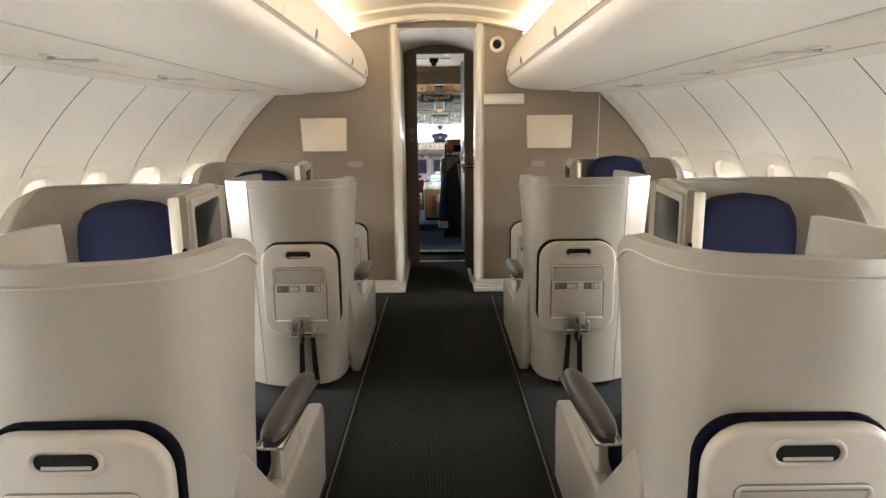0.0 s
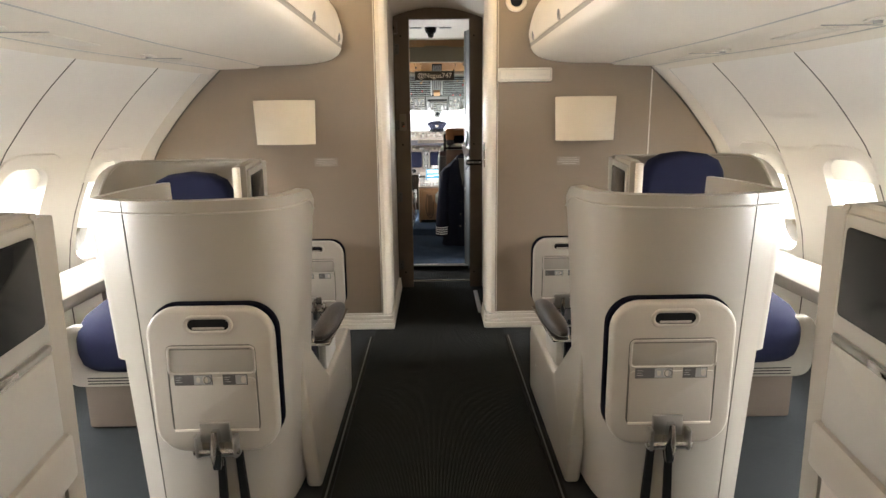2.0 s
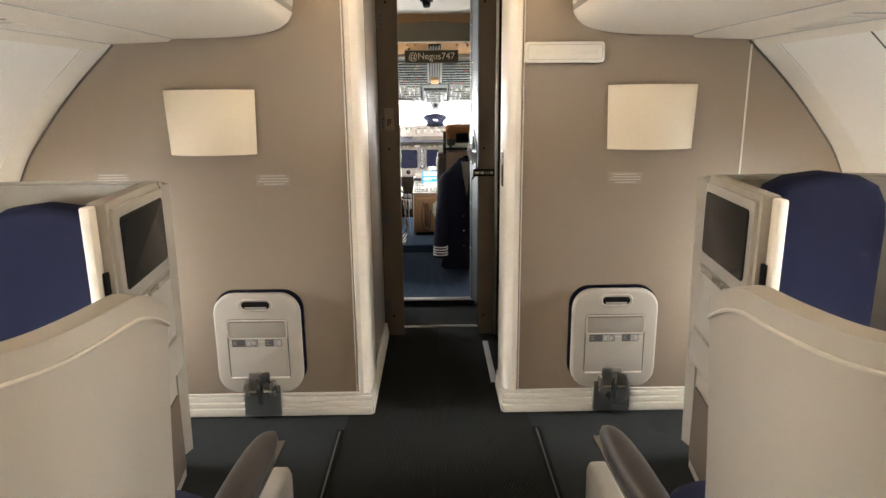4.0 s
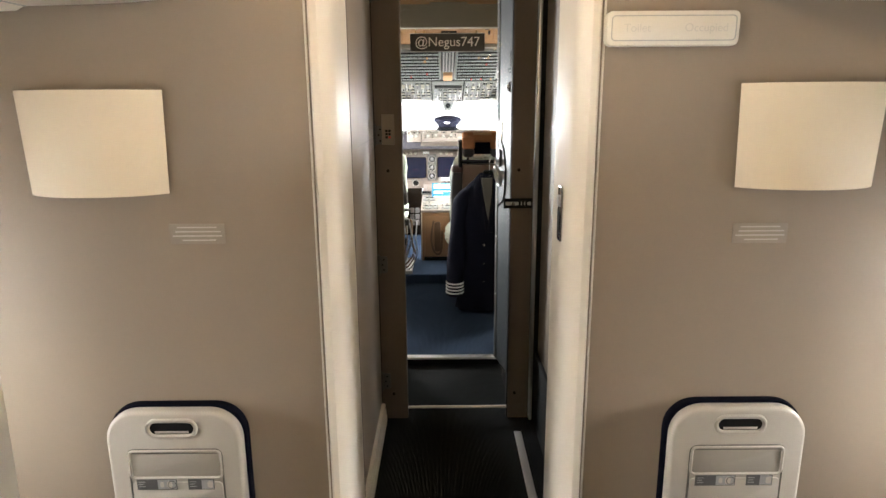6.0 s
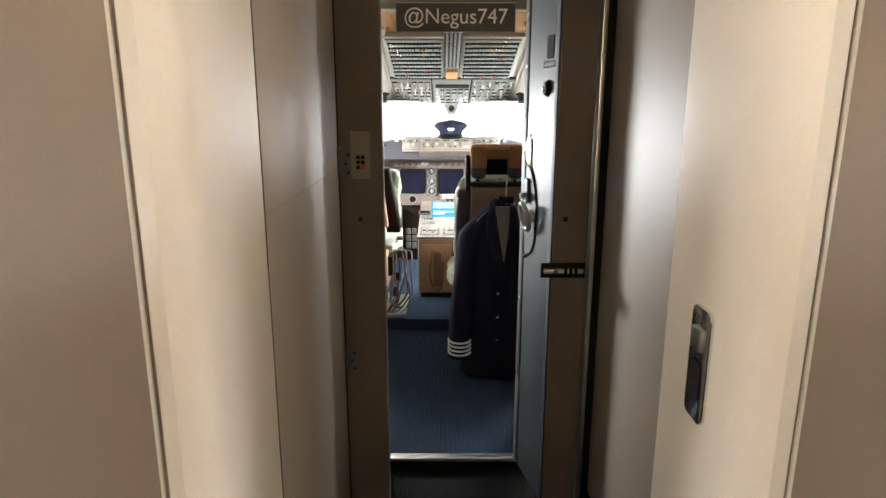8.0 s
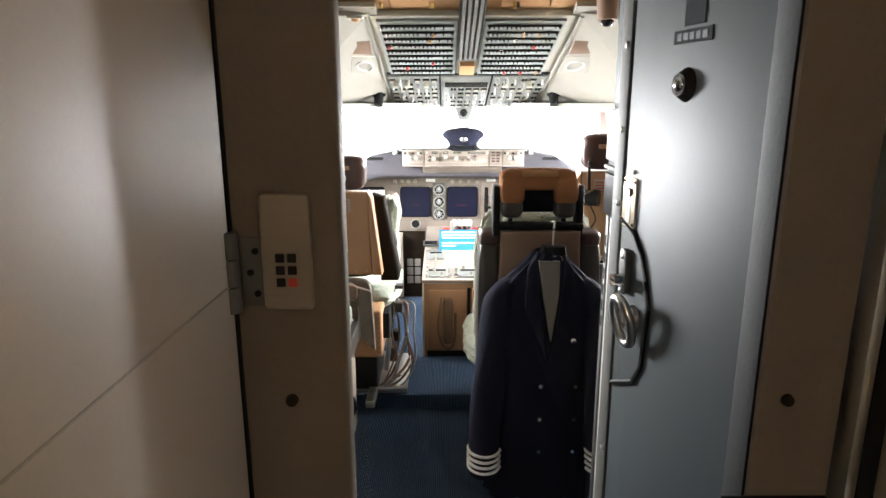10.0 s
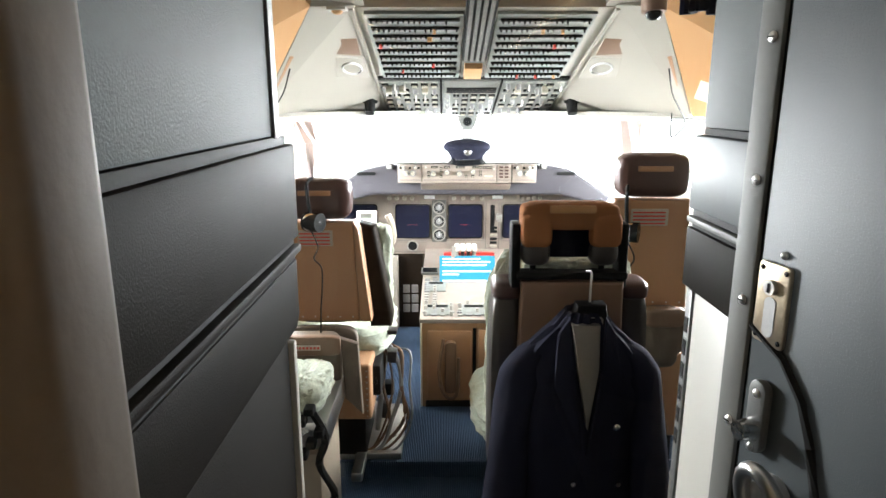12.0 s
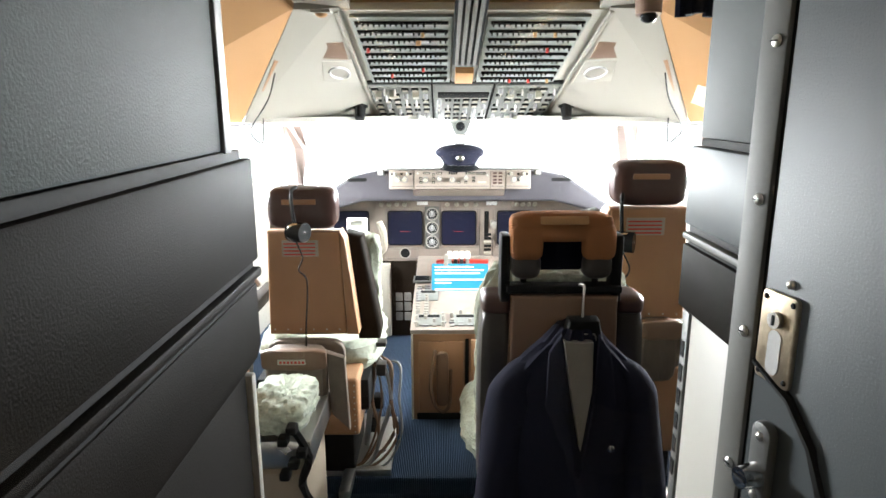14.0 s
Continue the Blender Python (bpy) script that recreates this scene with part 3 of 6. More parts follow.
wall_lamp(-1, -0.878, 1.258)
wall_lamp(1, 0.862, 1.264)
sg = thing("lavatory_sign", (0.507, BULK, 1.515), "cream unlit sign box with faint lettering on the bulkhead", "sign")
part("housing", prism(rrect(0.31, 0.078, 0.014), lambda u, v, d: (u, -d, v), 0, 0.03, 0.006), CREAM, sg)
part("lens", prism(rrect(0.285, 0.052, 0.008), lambda u, v, d: (u, -d, v), 0.03, 0.033, 0.001), CREAM, sg)
part("outline", tube([(u, -0.0325, v) for u, v in rrect(0.288, 0.055, 0.009)], 0.0012, 5, closed=True), LABEL2, sg)


def words(text, size, m, material, parent, name="lettering"):
    cu = bpy.data.curves.new(name, "FONT")
    cu.body, cu.size, cu.align_x, cu.align_y, cu.extrude = text, size, "CENTER", "CENTER", 0.0003
    tmp = new(name, cu)
    me = bpy.data.meshes.new_from_object(tmp)
    bpy.data.objects.remove(tmp)
    me.materials.append(material)
    ob = new(name, me)
    ob.parent = parent
    ob.matrix_basis = m
    return ob


FAINT = pmat("faint_print", (0.6, 0.57, 0.52), 0.5, var=0.02)
words("Toilet", 0.026, pose(-0.085, -0.0335, 0, 90), FAINT, sg)
words("Occupied", 0.026, pose(0.075, -0.0335, 0, 90), FAINT, sg)
sc = thing("security_camera", (0.452, BULK, 1.915), "white round dome camera on the bulkhead", "camera")
part("ring", tube([(0.046 * math.cos(a * math.pi / 12), -0.02, 0.046 * math.sin(a * math.pi / 12)) for a in range(24)], 0.014, 10, closed=True), WHITE, sc)
part("base", cyl((0, 0, 0), (0, -0.02, 0), 0.058, n=28), WHITE, sc)
part("lens", ball((0, -0.012, 0), 0.036, 0.032, 0.036, 20), SCREEN, sc)
for x, z in ((-0.655, 1.03), (0.775, 1.022), (-1.3, 1.04)):
    pl = thing("placard", (x, BULK, z), "small clear placard with white print on the bulkhead", "placard", "bulkhead placards")
    part("plate", box(-0.07, 0.07, -0.002, 0, -0.026, 0.026, 0.001), pmat("placard_plate", (0.31, 0.27, 0.23), 0.25), pl)
    for i, (w, o) in enumerate(((0.1, 0), (0.115, 0.003), (0.125, 0), (0.085, 0.004))):
        part("print_bar", box(-w / 2 + o, w / 2 + o, -0.0028, -0.002, 0.017 - i * 0.011 - 0.0016, 0.017 - i * 0.011 + 0.0016, 0), PRINT, pl)

# ---- seats ----


def ottoman(parent, s, x, y, z, h=0.44, w=0.36, link=True, tag=""):
    """Folded footstool tray: beige moulded plate over a navy cushion, with handle slot, inner panel and linkage."""
    fn = lambda dy, sx=0, sz=0: (lambda u, v, d: (x + u + sx, y - d + dy, z + v + sz))
    st = part("footstool", prism(rrect(w, h, 0.085, 7), fn(0), 0.012, 0.05, 0.012, 3), BEIGE2, parent, "beige folding footstool tray with a handle slot")
    part("cushion", prism(rrect(w + 0.012, h - 0.01, 0.085, 7), fn(0, s * -0.003, 0.012), -0.008, 0.02, 0.008, 2), NAVYD, st, "navy cushion edge behind the tray")
    zt = h / 2
    part("slot_rim", tube([(x + u, y - 0.05, z + zt - 0.048 + v) for u, v in rrect(0.128, 0.045, 0.022, 6)], 0.006, 8, closed=True), BEIGE2, st)
    part("grip", box(x - 0.045, x + 0.045, y - 0.0535, y - 0.051, z + zt - 0.0615, z + zt - 0.0545, 0.002), BEIGE2, st)
    part("handle_slot", prism(rrect(0.115, 0.032, 0.0155, 6), lambda u, v, d: (x + u, y - d, z + zt - 0.048 + v), 0.049, 0.0512), DARK, st)
    part("panel_groove", tube([(x + u, y - 0.0495, z - 0.02 + v) for u, v in rrect(0.25, 0.262, 0.018, 4)], 0.003, 5, closed=True), SEAM, st)
    part("inner_panel", prism(rrect(0.244, 0.165, 0.012, 4), lambda u, v, d: (x + u, y - d, z - 0.068 + v), 0.049, 0.054, 0.003), BEIGE2, st)
    part("upper_recess", prism(rrect(0.24, 0.075, 0.01, 4), lambda u, v, d: (x + u, y - d, z + 0.066 + v), 0.0495, 0.051, 0.001), BEIGE, st)
    part("recess_rim", tube([(x + u, y - 0.051, z + 0.066 + v) for u, v in rrect(0.244, 0.08, 0.012, 4)], 0.0045, 6, closed=True), BEIGE2, st)
    # dark strip painting the shade below the recess's upper rim
    part("recess_painted_shade", box(x - 0.118, x + 0.118, y - 0.0525, y - 0.05, z + 0.0985, z + 0.102, 0.0005), SEAM, st)
    part("lip", box(x - 0.122, x + 0.122, y - 0.056, y - 0.05, z - 0.152, z - 0.144, 0.002), CREAM, st)
    for u0, u1 in ((-0.108, 0.0), (0.03, 0.1)):
        lb = part("label", box(x + u0, x + u1, y - 0.0555, y - 0.0535, z - 0.007, z + 0.025, 0), TAGD, st, "grey pictogram label")
        split = u0 + 0.52 * (u1 - u0)
        part("pictogram_field", box(x + split, x + u1 - 0.002, y - 0.0562, y - 0.0555, z - 0.005, z + 0.023, 0), TAGL, lb)
        for k in range(3):
            part("print_bar", box(x + u0 + 0.005, x + u0 + 0.022 - 0.004 * (k % 2), y - 0.0562, y - 0.0555, z + 0.016 - 0.007 * k, z + 0.0175 - 0.007 * k, 0), TAGL, lb)
        cx_ = (split + u1) / 2
        part("pictogram", prism(rrect(0.014, 0.02, 0.006, 3), lambda u, v, d: (x + cx_ + 0.006 + u, y - d, z + 0.009 + v), 0.0562, 0.0568), PRINT, lb)
        if u0 < 0:
            part("pictogram_ring", tube([(x + cx_ + 0.013 + 0.011 * math.cos(a * math.pi / 8), y - 0.0566, z + 0.009 + 0.011 * math.sin(a * math.pi / 8)) for a in range(16)], 0.0014, 4, closed=True), TAGD, lb)
            part("pictogram", prism(rrect(0.01, 0.016, 0.004, 3), lambda u, v, d: (x + cx_ - 0.014 + u, y - d, z + 0.009 + v), 0.0562, 0.0568), PRINT, lb)
    zb = z - zt
    br = part("bracket", box(x - 0.05, x + 0.04, y - 0.062, y - 0.02, zb + 0.035, zb + 0.098, 0.006), STEEL, parent, "metal folding hinge bracket")
    part("arm", prism([(-0.009, 0.06), (0.009, 0.06), (0.016, -0.01), (0.01, -0.06), (-0.01, -0.06), (-0.016, -0.01)], lambda u, v, d: (x + u, y - d, zb + 0.02 + v), 0.05, 0.085, 0.004), CHROME, br)
    for q in (-1, 1):
        part("ear", box(x + q * 0.055 - 0.006, x + q * 0.055 + 0.006, y - 0.08, y - 0.01, zb - 0.005, zb + 0.06, 0.004), STEEL, br)
    part("pin", cyl((x - 0.065, y - 0.07, zb + 0.012), (x + 0.065, y - 0.07, zb + 0.012), 0.009, n=12), CHROME, br)
    part("foot_plate", box(x - 0.06, x + 0.06, y - 0.06, y - 0.03, zb - 0.012, zb + 0.012, 0.004), STEEL, br)
    return st


def aisle_seat(s, y):
    t = thing("aisle_seat", (0, y, 0), "beige moulded aisle seat shell with navy upholstery facing forward", "seat", "aisle seats")
    plan = smooth_line([(0.446, 0.4, 0), (0.444, 0.3, 0), (0.45, 0.2, 0), (0.472, 0.11, 0), (0.525, 0.05, 0), (0.61, 0.02, 0), (0.74, 0.0, 0), (0.88, 0.026, 0), (0.99, 0.075, 0)], 5)
    zs = [0.03, 0.06, 0.15, 0.3, 0.45, 0.6, 0.75, 0.9, 1.0, 1.045, 1.06]
    grid = []
    for z in zs:
        f = z / 1.06
        row = []
        for i, p in enumerate(plan):
            q = i / (len(plan) - 1)
            k = 0.84 + 0.16 * f
            lift = -0.05 * max(0, 1 - q / 0.16) ** 2 * (f ** 7)
            row.append((s * (0.75 + (p.x - 0.75) * k * (1 + (0.05 * f ** 3 if p.x < 0.75 else 0))), p.y + 0.03 * (1 - f), z + lift))
        grid.append(row)
    part("shell", sheet(grid, 0.035, None, (0, 1, 0)), BEIGE, t)
    part("edge_trim", tube([(x, yy - 0.002, z - 0.02) for x, yy, z in grid[-2]], 0.003, 6), BEIGE2, t)
    wing = smooth_line([(0.982, 0.074, 0), (1.022, 0.094, 0), (1.034, 0.13, 0), (1.036, 0.28, 0), (1.02, 0.46, 0), (1.0, 0.54, 0)], 4)
    for z0, z1, sh in ((0.56, 1.06, 0), (0.3, 0.555, -0.035), (0.03, 0.295, -0.06)):
        g = []
        for z in (z0, (z0 + z1) / 2, z1):
            f = z / 1.06
            g.append([(s * (0.75 + (p.x + sh - 0.75) * (0.84 + 0.16 * f)), p.y + 0.004 + 0.03 * (1 - f), z) for p in wing])
        part("side_wing", sheet(g, 0.03, None, (-s, 0, 0)), BEIGE, t)
    ottoman(t, s, s * 0.66, -0.005 + 0.012, 0.545)
    for q in (-1, 1):
        part("strut_slot", prism([(q * 0.016, 0.31), (q * 0.036, 0.31), (q * 0.05, 0.05), (q * 0.022, 0.05)], lambda u, v, d: (s * 0.66 + u + 0.006, d + 0.03 * (1 - v / 1.06) - 0.002, v), -0.001, 0.012), DARK, t)
    seam_i = round(0.9 * (len(plan) - 1))
    part("back_seam", tube([(r_[seam_i][0], r_[seam_i][1] - 0.0005, r_[seam_i][2]) for r_ in grid], 0.0016, 5), SEAM, t)
    side = [(0.25, 0.02), (0.24, 0.60), (0.275, 0.60), (0.36, 0.475), (0.425, 0.37), (0.455, 0.347), (0.5, 0.343), (0.98, 0.345), (1.02, 0.335), (1.045, 0.30), (1.05, 0.2), (1.05, 0.02)]
    part("side_panel", prism(side, lambda u, v, d: (s * (d + 0.012 * (1 - v / 0.6) + 0.07 * max(0, v - 0.36) / 0.24), u, v), 0.412, 0.468, 0.014, 3), BEIGE, t)
    part("button", cyl((s * 0.424, 0.86, 0.2), (s * 0.416, 0.86, 0.2), 0.008, n=12), STEEL, t)
    pad = bmesh.new()
    bmesh.ops.create_uvsphere(pad, u_segments=20, v_segments=12, radius=1)
    for v in pad.verts:
        d = v.co.normalized()
        k = (abs(d.x) ** 2.5 + abs(d.y) ** 3 + abs(d.z) ** 2.5) ** (-1 / 2.7)
        v.co = Vector((s * (0.452 + 0.042 * d.x * k), 0.715 + 0.265 * d.y * k, 0.478 + 0.026 * d.z * k - 0.014 * d.y * k))
    part("armrest_pad", pad, LEATHER, t, "dark brown leather armrest pad")
    part("armrest_stalk", box(s * 0.438, s * 0.468, 0.52, 0.74, 0.33, 0.46, 0.008), GREYD, t)
    part("armrest_trim", box(s * 0.413, s * 0.491, 0.455, 0.975, 0.448, 0.458, 0.004, m=Matrix.Translation((0, 0.715, 0.455)) @ Matrix.Rotation(radians(-3), 4, "X") @ Matrix.Translation((0, -0.715, -0.455))), CHROME, t)
    part("seat_cushion", puff(s * 0.5, s * 0.93, 0.16, 0.85, 0.24, 0.44), NAVY, t, "navy woven seat cushion")
    part("backrest", puff(s * 0.53, s * 0.93, 0.13, 0.26, 0.4, 0.95), NAVY, t, "navy woven backrest")
    part("leg_base", box(s * 0.52, s * 0.95, 0.2, 0.8, 0.0, 0.26, 0.01), BEIGE2, t)
    return t


for s in (-1, 1):
    a = aisle_seat(s, 3.2)
    copy_thing(a, Matrix.Translation((0, 1.346, 0)))


def bulkhead_stool(s):
    t = thing("bulkhead_footstool", (0, BULK, 0), "beige folding footstool fixed to the bulkhead foot", "footstool", "bulkhead footstools")
    ottoman(t, s, s * 0.752, -0.006, 0.345)
    part("mount", box(s * 0.752 - 0.08, s * 0.752 + 0.08, -0.06, -0.036, 0.02, 0.16, 0.006), STEEL, t)


for s in (-1, 1):
    bulkhead_stool(s)


def window_seat(s, y):
    """Rear-facing window seat with curved shell and screen console toward the aisle."""
    t = thing("window_seat", (0, y, 0), "beige window seat shell with navy headrest facing aft and screen console", "seat", "window seats")
    plan = smooth_line([(0.91, -0.02, 0), (1.0, 0.0, 0), (1.2, 0.02, 0), (1.42, 0.01, 0), (1.55, -0.05, 0), (1.61, -0.15, 0), (1.615, -0.3, 0)], 5)
    g = []
    for z in (0.08, 0.3, 0.6, 0.85, 1.0, 1.05):
        g.append([(s * (1.25 + (p.x - 1.25) * (0.94 + 0.06 * z)), p.y, z - (1.6 * max(0, (-0.08 - p.y)) ** 1.5 if z > 0.8 else 0) + (0.02 if z > 1 else 0)) for p in plan])
    part("shell", sheet(g, 0.05, None, (0, 1, 0)), BEIGE, t)
    part("edge_trim", tube([(x, yy, zz + 0.004) for x, yy, zz in g[-1]], 0.009, 6), BEIGE, t)
    # console with the screen: sloping face toward the aisle seat
    plan2 = [(0.85, -0.49), (0.915, -0.02), (0.97, -0.0), (0.9, -0.49)]
    con = part("console", prism(plan2, lambda u, v, d: (s * u, v, d), 0.5, 1.083, 0.012, 3), BEIGE, t, "beige console with stowed screen")
    a, b = Vector((0.85, -0.49, 0)), Vector((0.915, -0.02, 0))
    along = (b - a).normalized()
    nrm = Vector((-along.y, along.x, 0))

    def face(u, z, d):
        p = a + along * (u * (b - a).length) + nrm * d
        return (s * p.x, p.y, z)

    def plate(name, u0, u1, z0, z1, d0, d1, mt, r=0.02, bev=0.004, label=""):
        ln = (b - a).length
        return part(name, prism(rrect((u1 - u0) * ln, z1 - z0, r, 4), lambda u, v, d: face((u0 + u1) / 2 + u / ln, (z0 + z1) / 2 + v, d), d0, d1, bev), mt, con, label)

    plate("bezel", 0.04, 0.97, 0.79, 1.062, -0.004, 0.012, GREYD, 0.008, 0.004, "pale grey screen surround")
    plate("screen", 0.1, 0.93, 0.832, 1.035, 0.012, 0.016, SCREEN, 0.015, 0.003, "dark glossy screen")
    plate("latch_strip", 0.08, 0.97, 0.762, 0.78, -0.004, 0.012, STEEL, 0.003)
    plate("latch", 0.42, 0.62, 0.764, 0.784, 0.012, 0.02, CHROME, 0.004)
    plate("storage_door", 0.08, 0.98, 0.555, 0.757, -0.004, 0.008, GREYD, 0.006, 0.003, "pale grey storage door")
    base = part("console_base", prism([(0.83, -0.51), (0.905, 0.0), (1.04, 0.02), (0.98, -0.51)], lambda u, v, d: (s * u, v, d), 0.42, 0.545, 0.014, 2), BEIGE, t)
    part("plinth", prism([(0.86, -0.48), (0.925, -0.03), (1.04, 0.0), (0.97, -0.48)], lambda u, v, d: (s * u, v, d), 0.0, 0.425, 0.006, 2), BEIGE2, t)
    part("plinth_panel", prism([(0.852, -0.44), (0.908, -0.06), (0.915, -0.06), (0.859, -0.44)], lambda u, v, d: (s * u, v, d), 0.06, 0.34, 0.002), GREYF, t)
    part("divider_edge", box(s * 0.872, s * 0.898, -0.53, -0.492, 0.5, 1.075, 0.005), WHITE, t, "white edge of the folding divider")
    part("divider_slot", box(s * 0.86, s * 0.87, -0.512, -0.492, 0.5, 0.9, 0.002), DARK, t)
    o = [(1.03, 0.3), (1.03, 0.86), (1.04, 0.93), (1.07, 0.985), (1.13, 1.015), (1.235, 1.028), (1.34, 1.015), (1.4, 0.985), (1.43, 0.93), (1.44, 0.86), (1.44, 0.3)]
    part("backrest", prism(o, lambda u, v, d: (s * u, -d, v), 0.045, 0.17, 0.035, 4), NAVY, t, "navy woven backrest with rounded headrest")
    part("seat_cushion", puff(s * 1.05, s * 1.5, -0.98, -0.1, 0.26, 0.55, 3), NAVY, t, "navy woven seat cushion")
    part("seat_base", box(s * 1.2, s * 1.5, -0.8, -0.05, 0.0, 0.3, 0.015), GREYF, t)
    part("side_panel", prism(rrect(0.42, 0.26, 0.06, 5), lambda u, v, d: (s * (1.3 + u), -0.9 - d, 0.36 + v), -0.04, 0.0, 0.012, 2), BEIGE, t, "beige rounded seat side panel")
    for k in range(3):
        part("vent_slot", box(s * 1.18, s * 1.42, -0.9015, -0.899, 0.245 + 0.012 * k, 0.249 + 0.012 * k, 0), DARK, t)
    part("side_ledge", box(s * 1.56, s * 1.86, -1.3, 0.0, 0.50, 0.56, 0.014), BEIGE, t)
    return t


for s in (-1, 1):
    a = window_seat(s, 2.88)
    c = copy_thing(a, Matrix.Translation((0, 4.735, 0)))
    if s > 0:
        # this one's headrest is pulled up
        for o in c.children:
            if o.name.startswith("backrest"):
                o.location.z += 0.075

# ---- passage to the flight deck ----
FY = 6.12
CF = 0.035
struct("floor_passage", box(-0.62, 0.7, 5.17, 6.715, -0.08, -0.003, 0), CARPET, "dark grey ribbed passage carpet", "floor", False)
struct("wall_passage_west", box(-0.36, -0.3, BULK + 0.243, FY, 0, 2.1, 0.003), PASSW, "glossy cream passage side wall", "wall")
struct("wall_passage_east", box(0.37, 0.42, BULK + 0.04, FY + 0.02, 0, 2.1, 0.003), TAUPE, "taupe recessed passage wall", "wall")
struct("wall_passage_east_kick", box(0.355, 0.369, BULK + 0.245, FY - 0.01, 0, 0.32, 0.003), DARK, "dark kick panel on the passage wall", "wall")
bm = bmesh.new()
cv = smooth_line([(-0.37, 1.97, 0), (-0.28, 2.02, 0), (-0.1, 2.065, 0), (0.1, 2.065, 0), (0.28, 2.02, 0), (0.43, 1.96, 0)], 4)
sheet([[(p.x, y, p.y - 0.03 * (y - BULK) / 0.94) for p in cv] for y in (BULK + 0.03, BULK + 0.45, FY)], 0.02, bm)
struct("ceiling_passage", bm, WHITE, "curved glossy white passage ceiling", "ceiling")
for s, x in ((-1, -0.29), (1, 0.29)):
    bm = bmesh.new()
    for i, (z0, z1, t) in enumerate(((0.0, 0.035, 0.012), (0.037, 0.06, 0.009), (0.062, 0.085, 0.006))):
        box(x - s * t, x + s * 0.02, BULK - 0.02, FY - 0.02 if s < 0 else BULK + 0.245, z0, z1, 0.003, bm=bm)
    struct("baseboard", bm, CREAM, "stepped cream skirting in the passage", "skirting")
struct("trim", box(-0.2996, -0.289, BULK + 0.241, BULK + 0.2435, 0.1, 2.0, 0), SEAM, "dark joint between passage panels", "joint")
struct("trim", box(-0.3003, -0.2993, BULK + 0.25, FY - 0.02, 1.2155, 1.2175, 0), STRIPB, "fine joint across the passage wall", "joint")
struct("trim", box(-0.304, -0.297, FY - 0.006, FY - 0.0005, 0.0, 1.98, 0), DARK, "dark gap between passage wall and door post", "joint")
tape = solid("foil_tape", box(0.262, 0.292, BULK + 0.28, BULK + 0.82, 0.0, 0.004, 0.001), FOIL, "crumpled silver tape on the carpet edge", "tape")

# door frame with keypad post
fr = struct("door_frame", box(-0.335, -0.188, FY, FY + 0.034, 0.0, 1.985, 0.006, 3), GREYF, "grey painted flight deck door frame", "door frame")
part("post", box(0.246, 0.335, FY, FY + 0.05, 0.0, 1.985, 0.006), GREYF, fr)
part("header", box(-0.335, 0.335, FY + 0.002, FY + 0.05, 1.965, 2.12, 0.004), GREYF, fr)
part("edge_strip", box(0.338, 0.35, FY - 0.02, FY + 0.02, 0.0, 1.98, 0.002), ALU, fr)
part("gap_strip", box(0.351, 0.369, FY - 0.02, FY + 0.02, 0.0, 1.98, 0), DARK, fr)
part("door_seal", box(0.2425, 0.246, FY + 0.006, FY + 0.05, 0.0, 1.96, 0.001), DARK, fr, "black rubber door seal")
part("hinge_filler", box(0.3, 0.335, FY + 0.05, FY + 0.075, 0.0, 1.98, 0.003), GREYF, fr)
kp = thing("keypad", (-0.243, FY, 1.237), "small cream keypad with six dark keys on the door post", "keypad")
part("housing", prism(rrect(0.05, 0.118, 0.005), lambda u, v, d: (u, -d, v + 0.012), 0, 0.01, 0.004), pmat("keypad_housing", (0.2, 0.17, 0.14), 0.5, spec=0.2), kp)
for i in range(6):
    part("key", box(-0.0105 + 0.0118 * (i % 2), -0.0015 + 0.0118 * (i % 2), -0.012, -0.01, -0.022 + 0.0125 * (i // 2), -0.013 + 0.0125 * (i // 2), 0.0015), REDK if i == 1 else DARK, kp)
for z in (1.76, 1.228, 0.70, 0.18):
    h = thing("hinge", (-0.309, FY, z), "small worn metal door hinge", "hinge", "door hinges")
    for q in (-0.04, -0.012, 0.016):
        part("knuckle", cyl((0.01, -0.008, q), (0.01, -0.008, q + 0.026), 0.009, n=14), CHANNEL, h)
    part("leaf", prism(rrect(0.036, 0.072, 0.007, 3), lambda u, v, d: (0.031 + u, -d, v), 0, 0.003, 0.001), CHANNEL, h)
    part("wall_leaf", box(-0.0, 0.003, -0.02, -0.008, -0.036, 0.036, 0.001), CHANNEL, h)
    for q in (-0.022, 0, 0.022):
        part("screw", cyl((0.034 - 0.006 * (q == 0), -0.003, q), (0.034 - 0.006 * (q == 0), -0.005, q), 0.0035, n=8), DARK, h)
bl = thing("door_bolt", (0.274, FY, 0.953), "black barrel bolt on the door post", "bolt")
part("plate", box(-0.058, 0.058, -0.006, 0, -0.02, 0.02, 0.002), DARK, bl)
part("bar", cyl((-0.05, -0.012, 0), (0.05, -0.012, 0), 0.007, n=12), STEEL, bl)
for q in (0.005, 0.018, 0.031):
    part("keeper", box(q - 0.004, q + 0.004, -0.022, -0.004, -0.012, 0.012, 0.002), DARK, bl)
part("knob", ball((-0.022, -0.024, 0.0), 0.007, 0.01, 0.007, 10), CHROME, bl)
cp = thing("lavatory_lock", (0.29, 5.292, 1.056), "chrome recessed lock plate on the passage corner", "lock")
part("plate", prism(rrect(0.055, 0.15, 0.012), lambda u, v, d: (-d, u, v), 0, 0.006, 0.002), CHROME, cp)
part("recess", prism(rrect(0.03, 0.05, 0.006), lambda u, v, d: (-d, u, v - 0.02), 0.006, 0.0075), DARK, cp)
part("slide", box(-0.012, -0.004, -0.014, 0.014, 0.02, 0.05, 0.003), STEEL, cp)
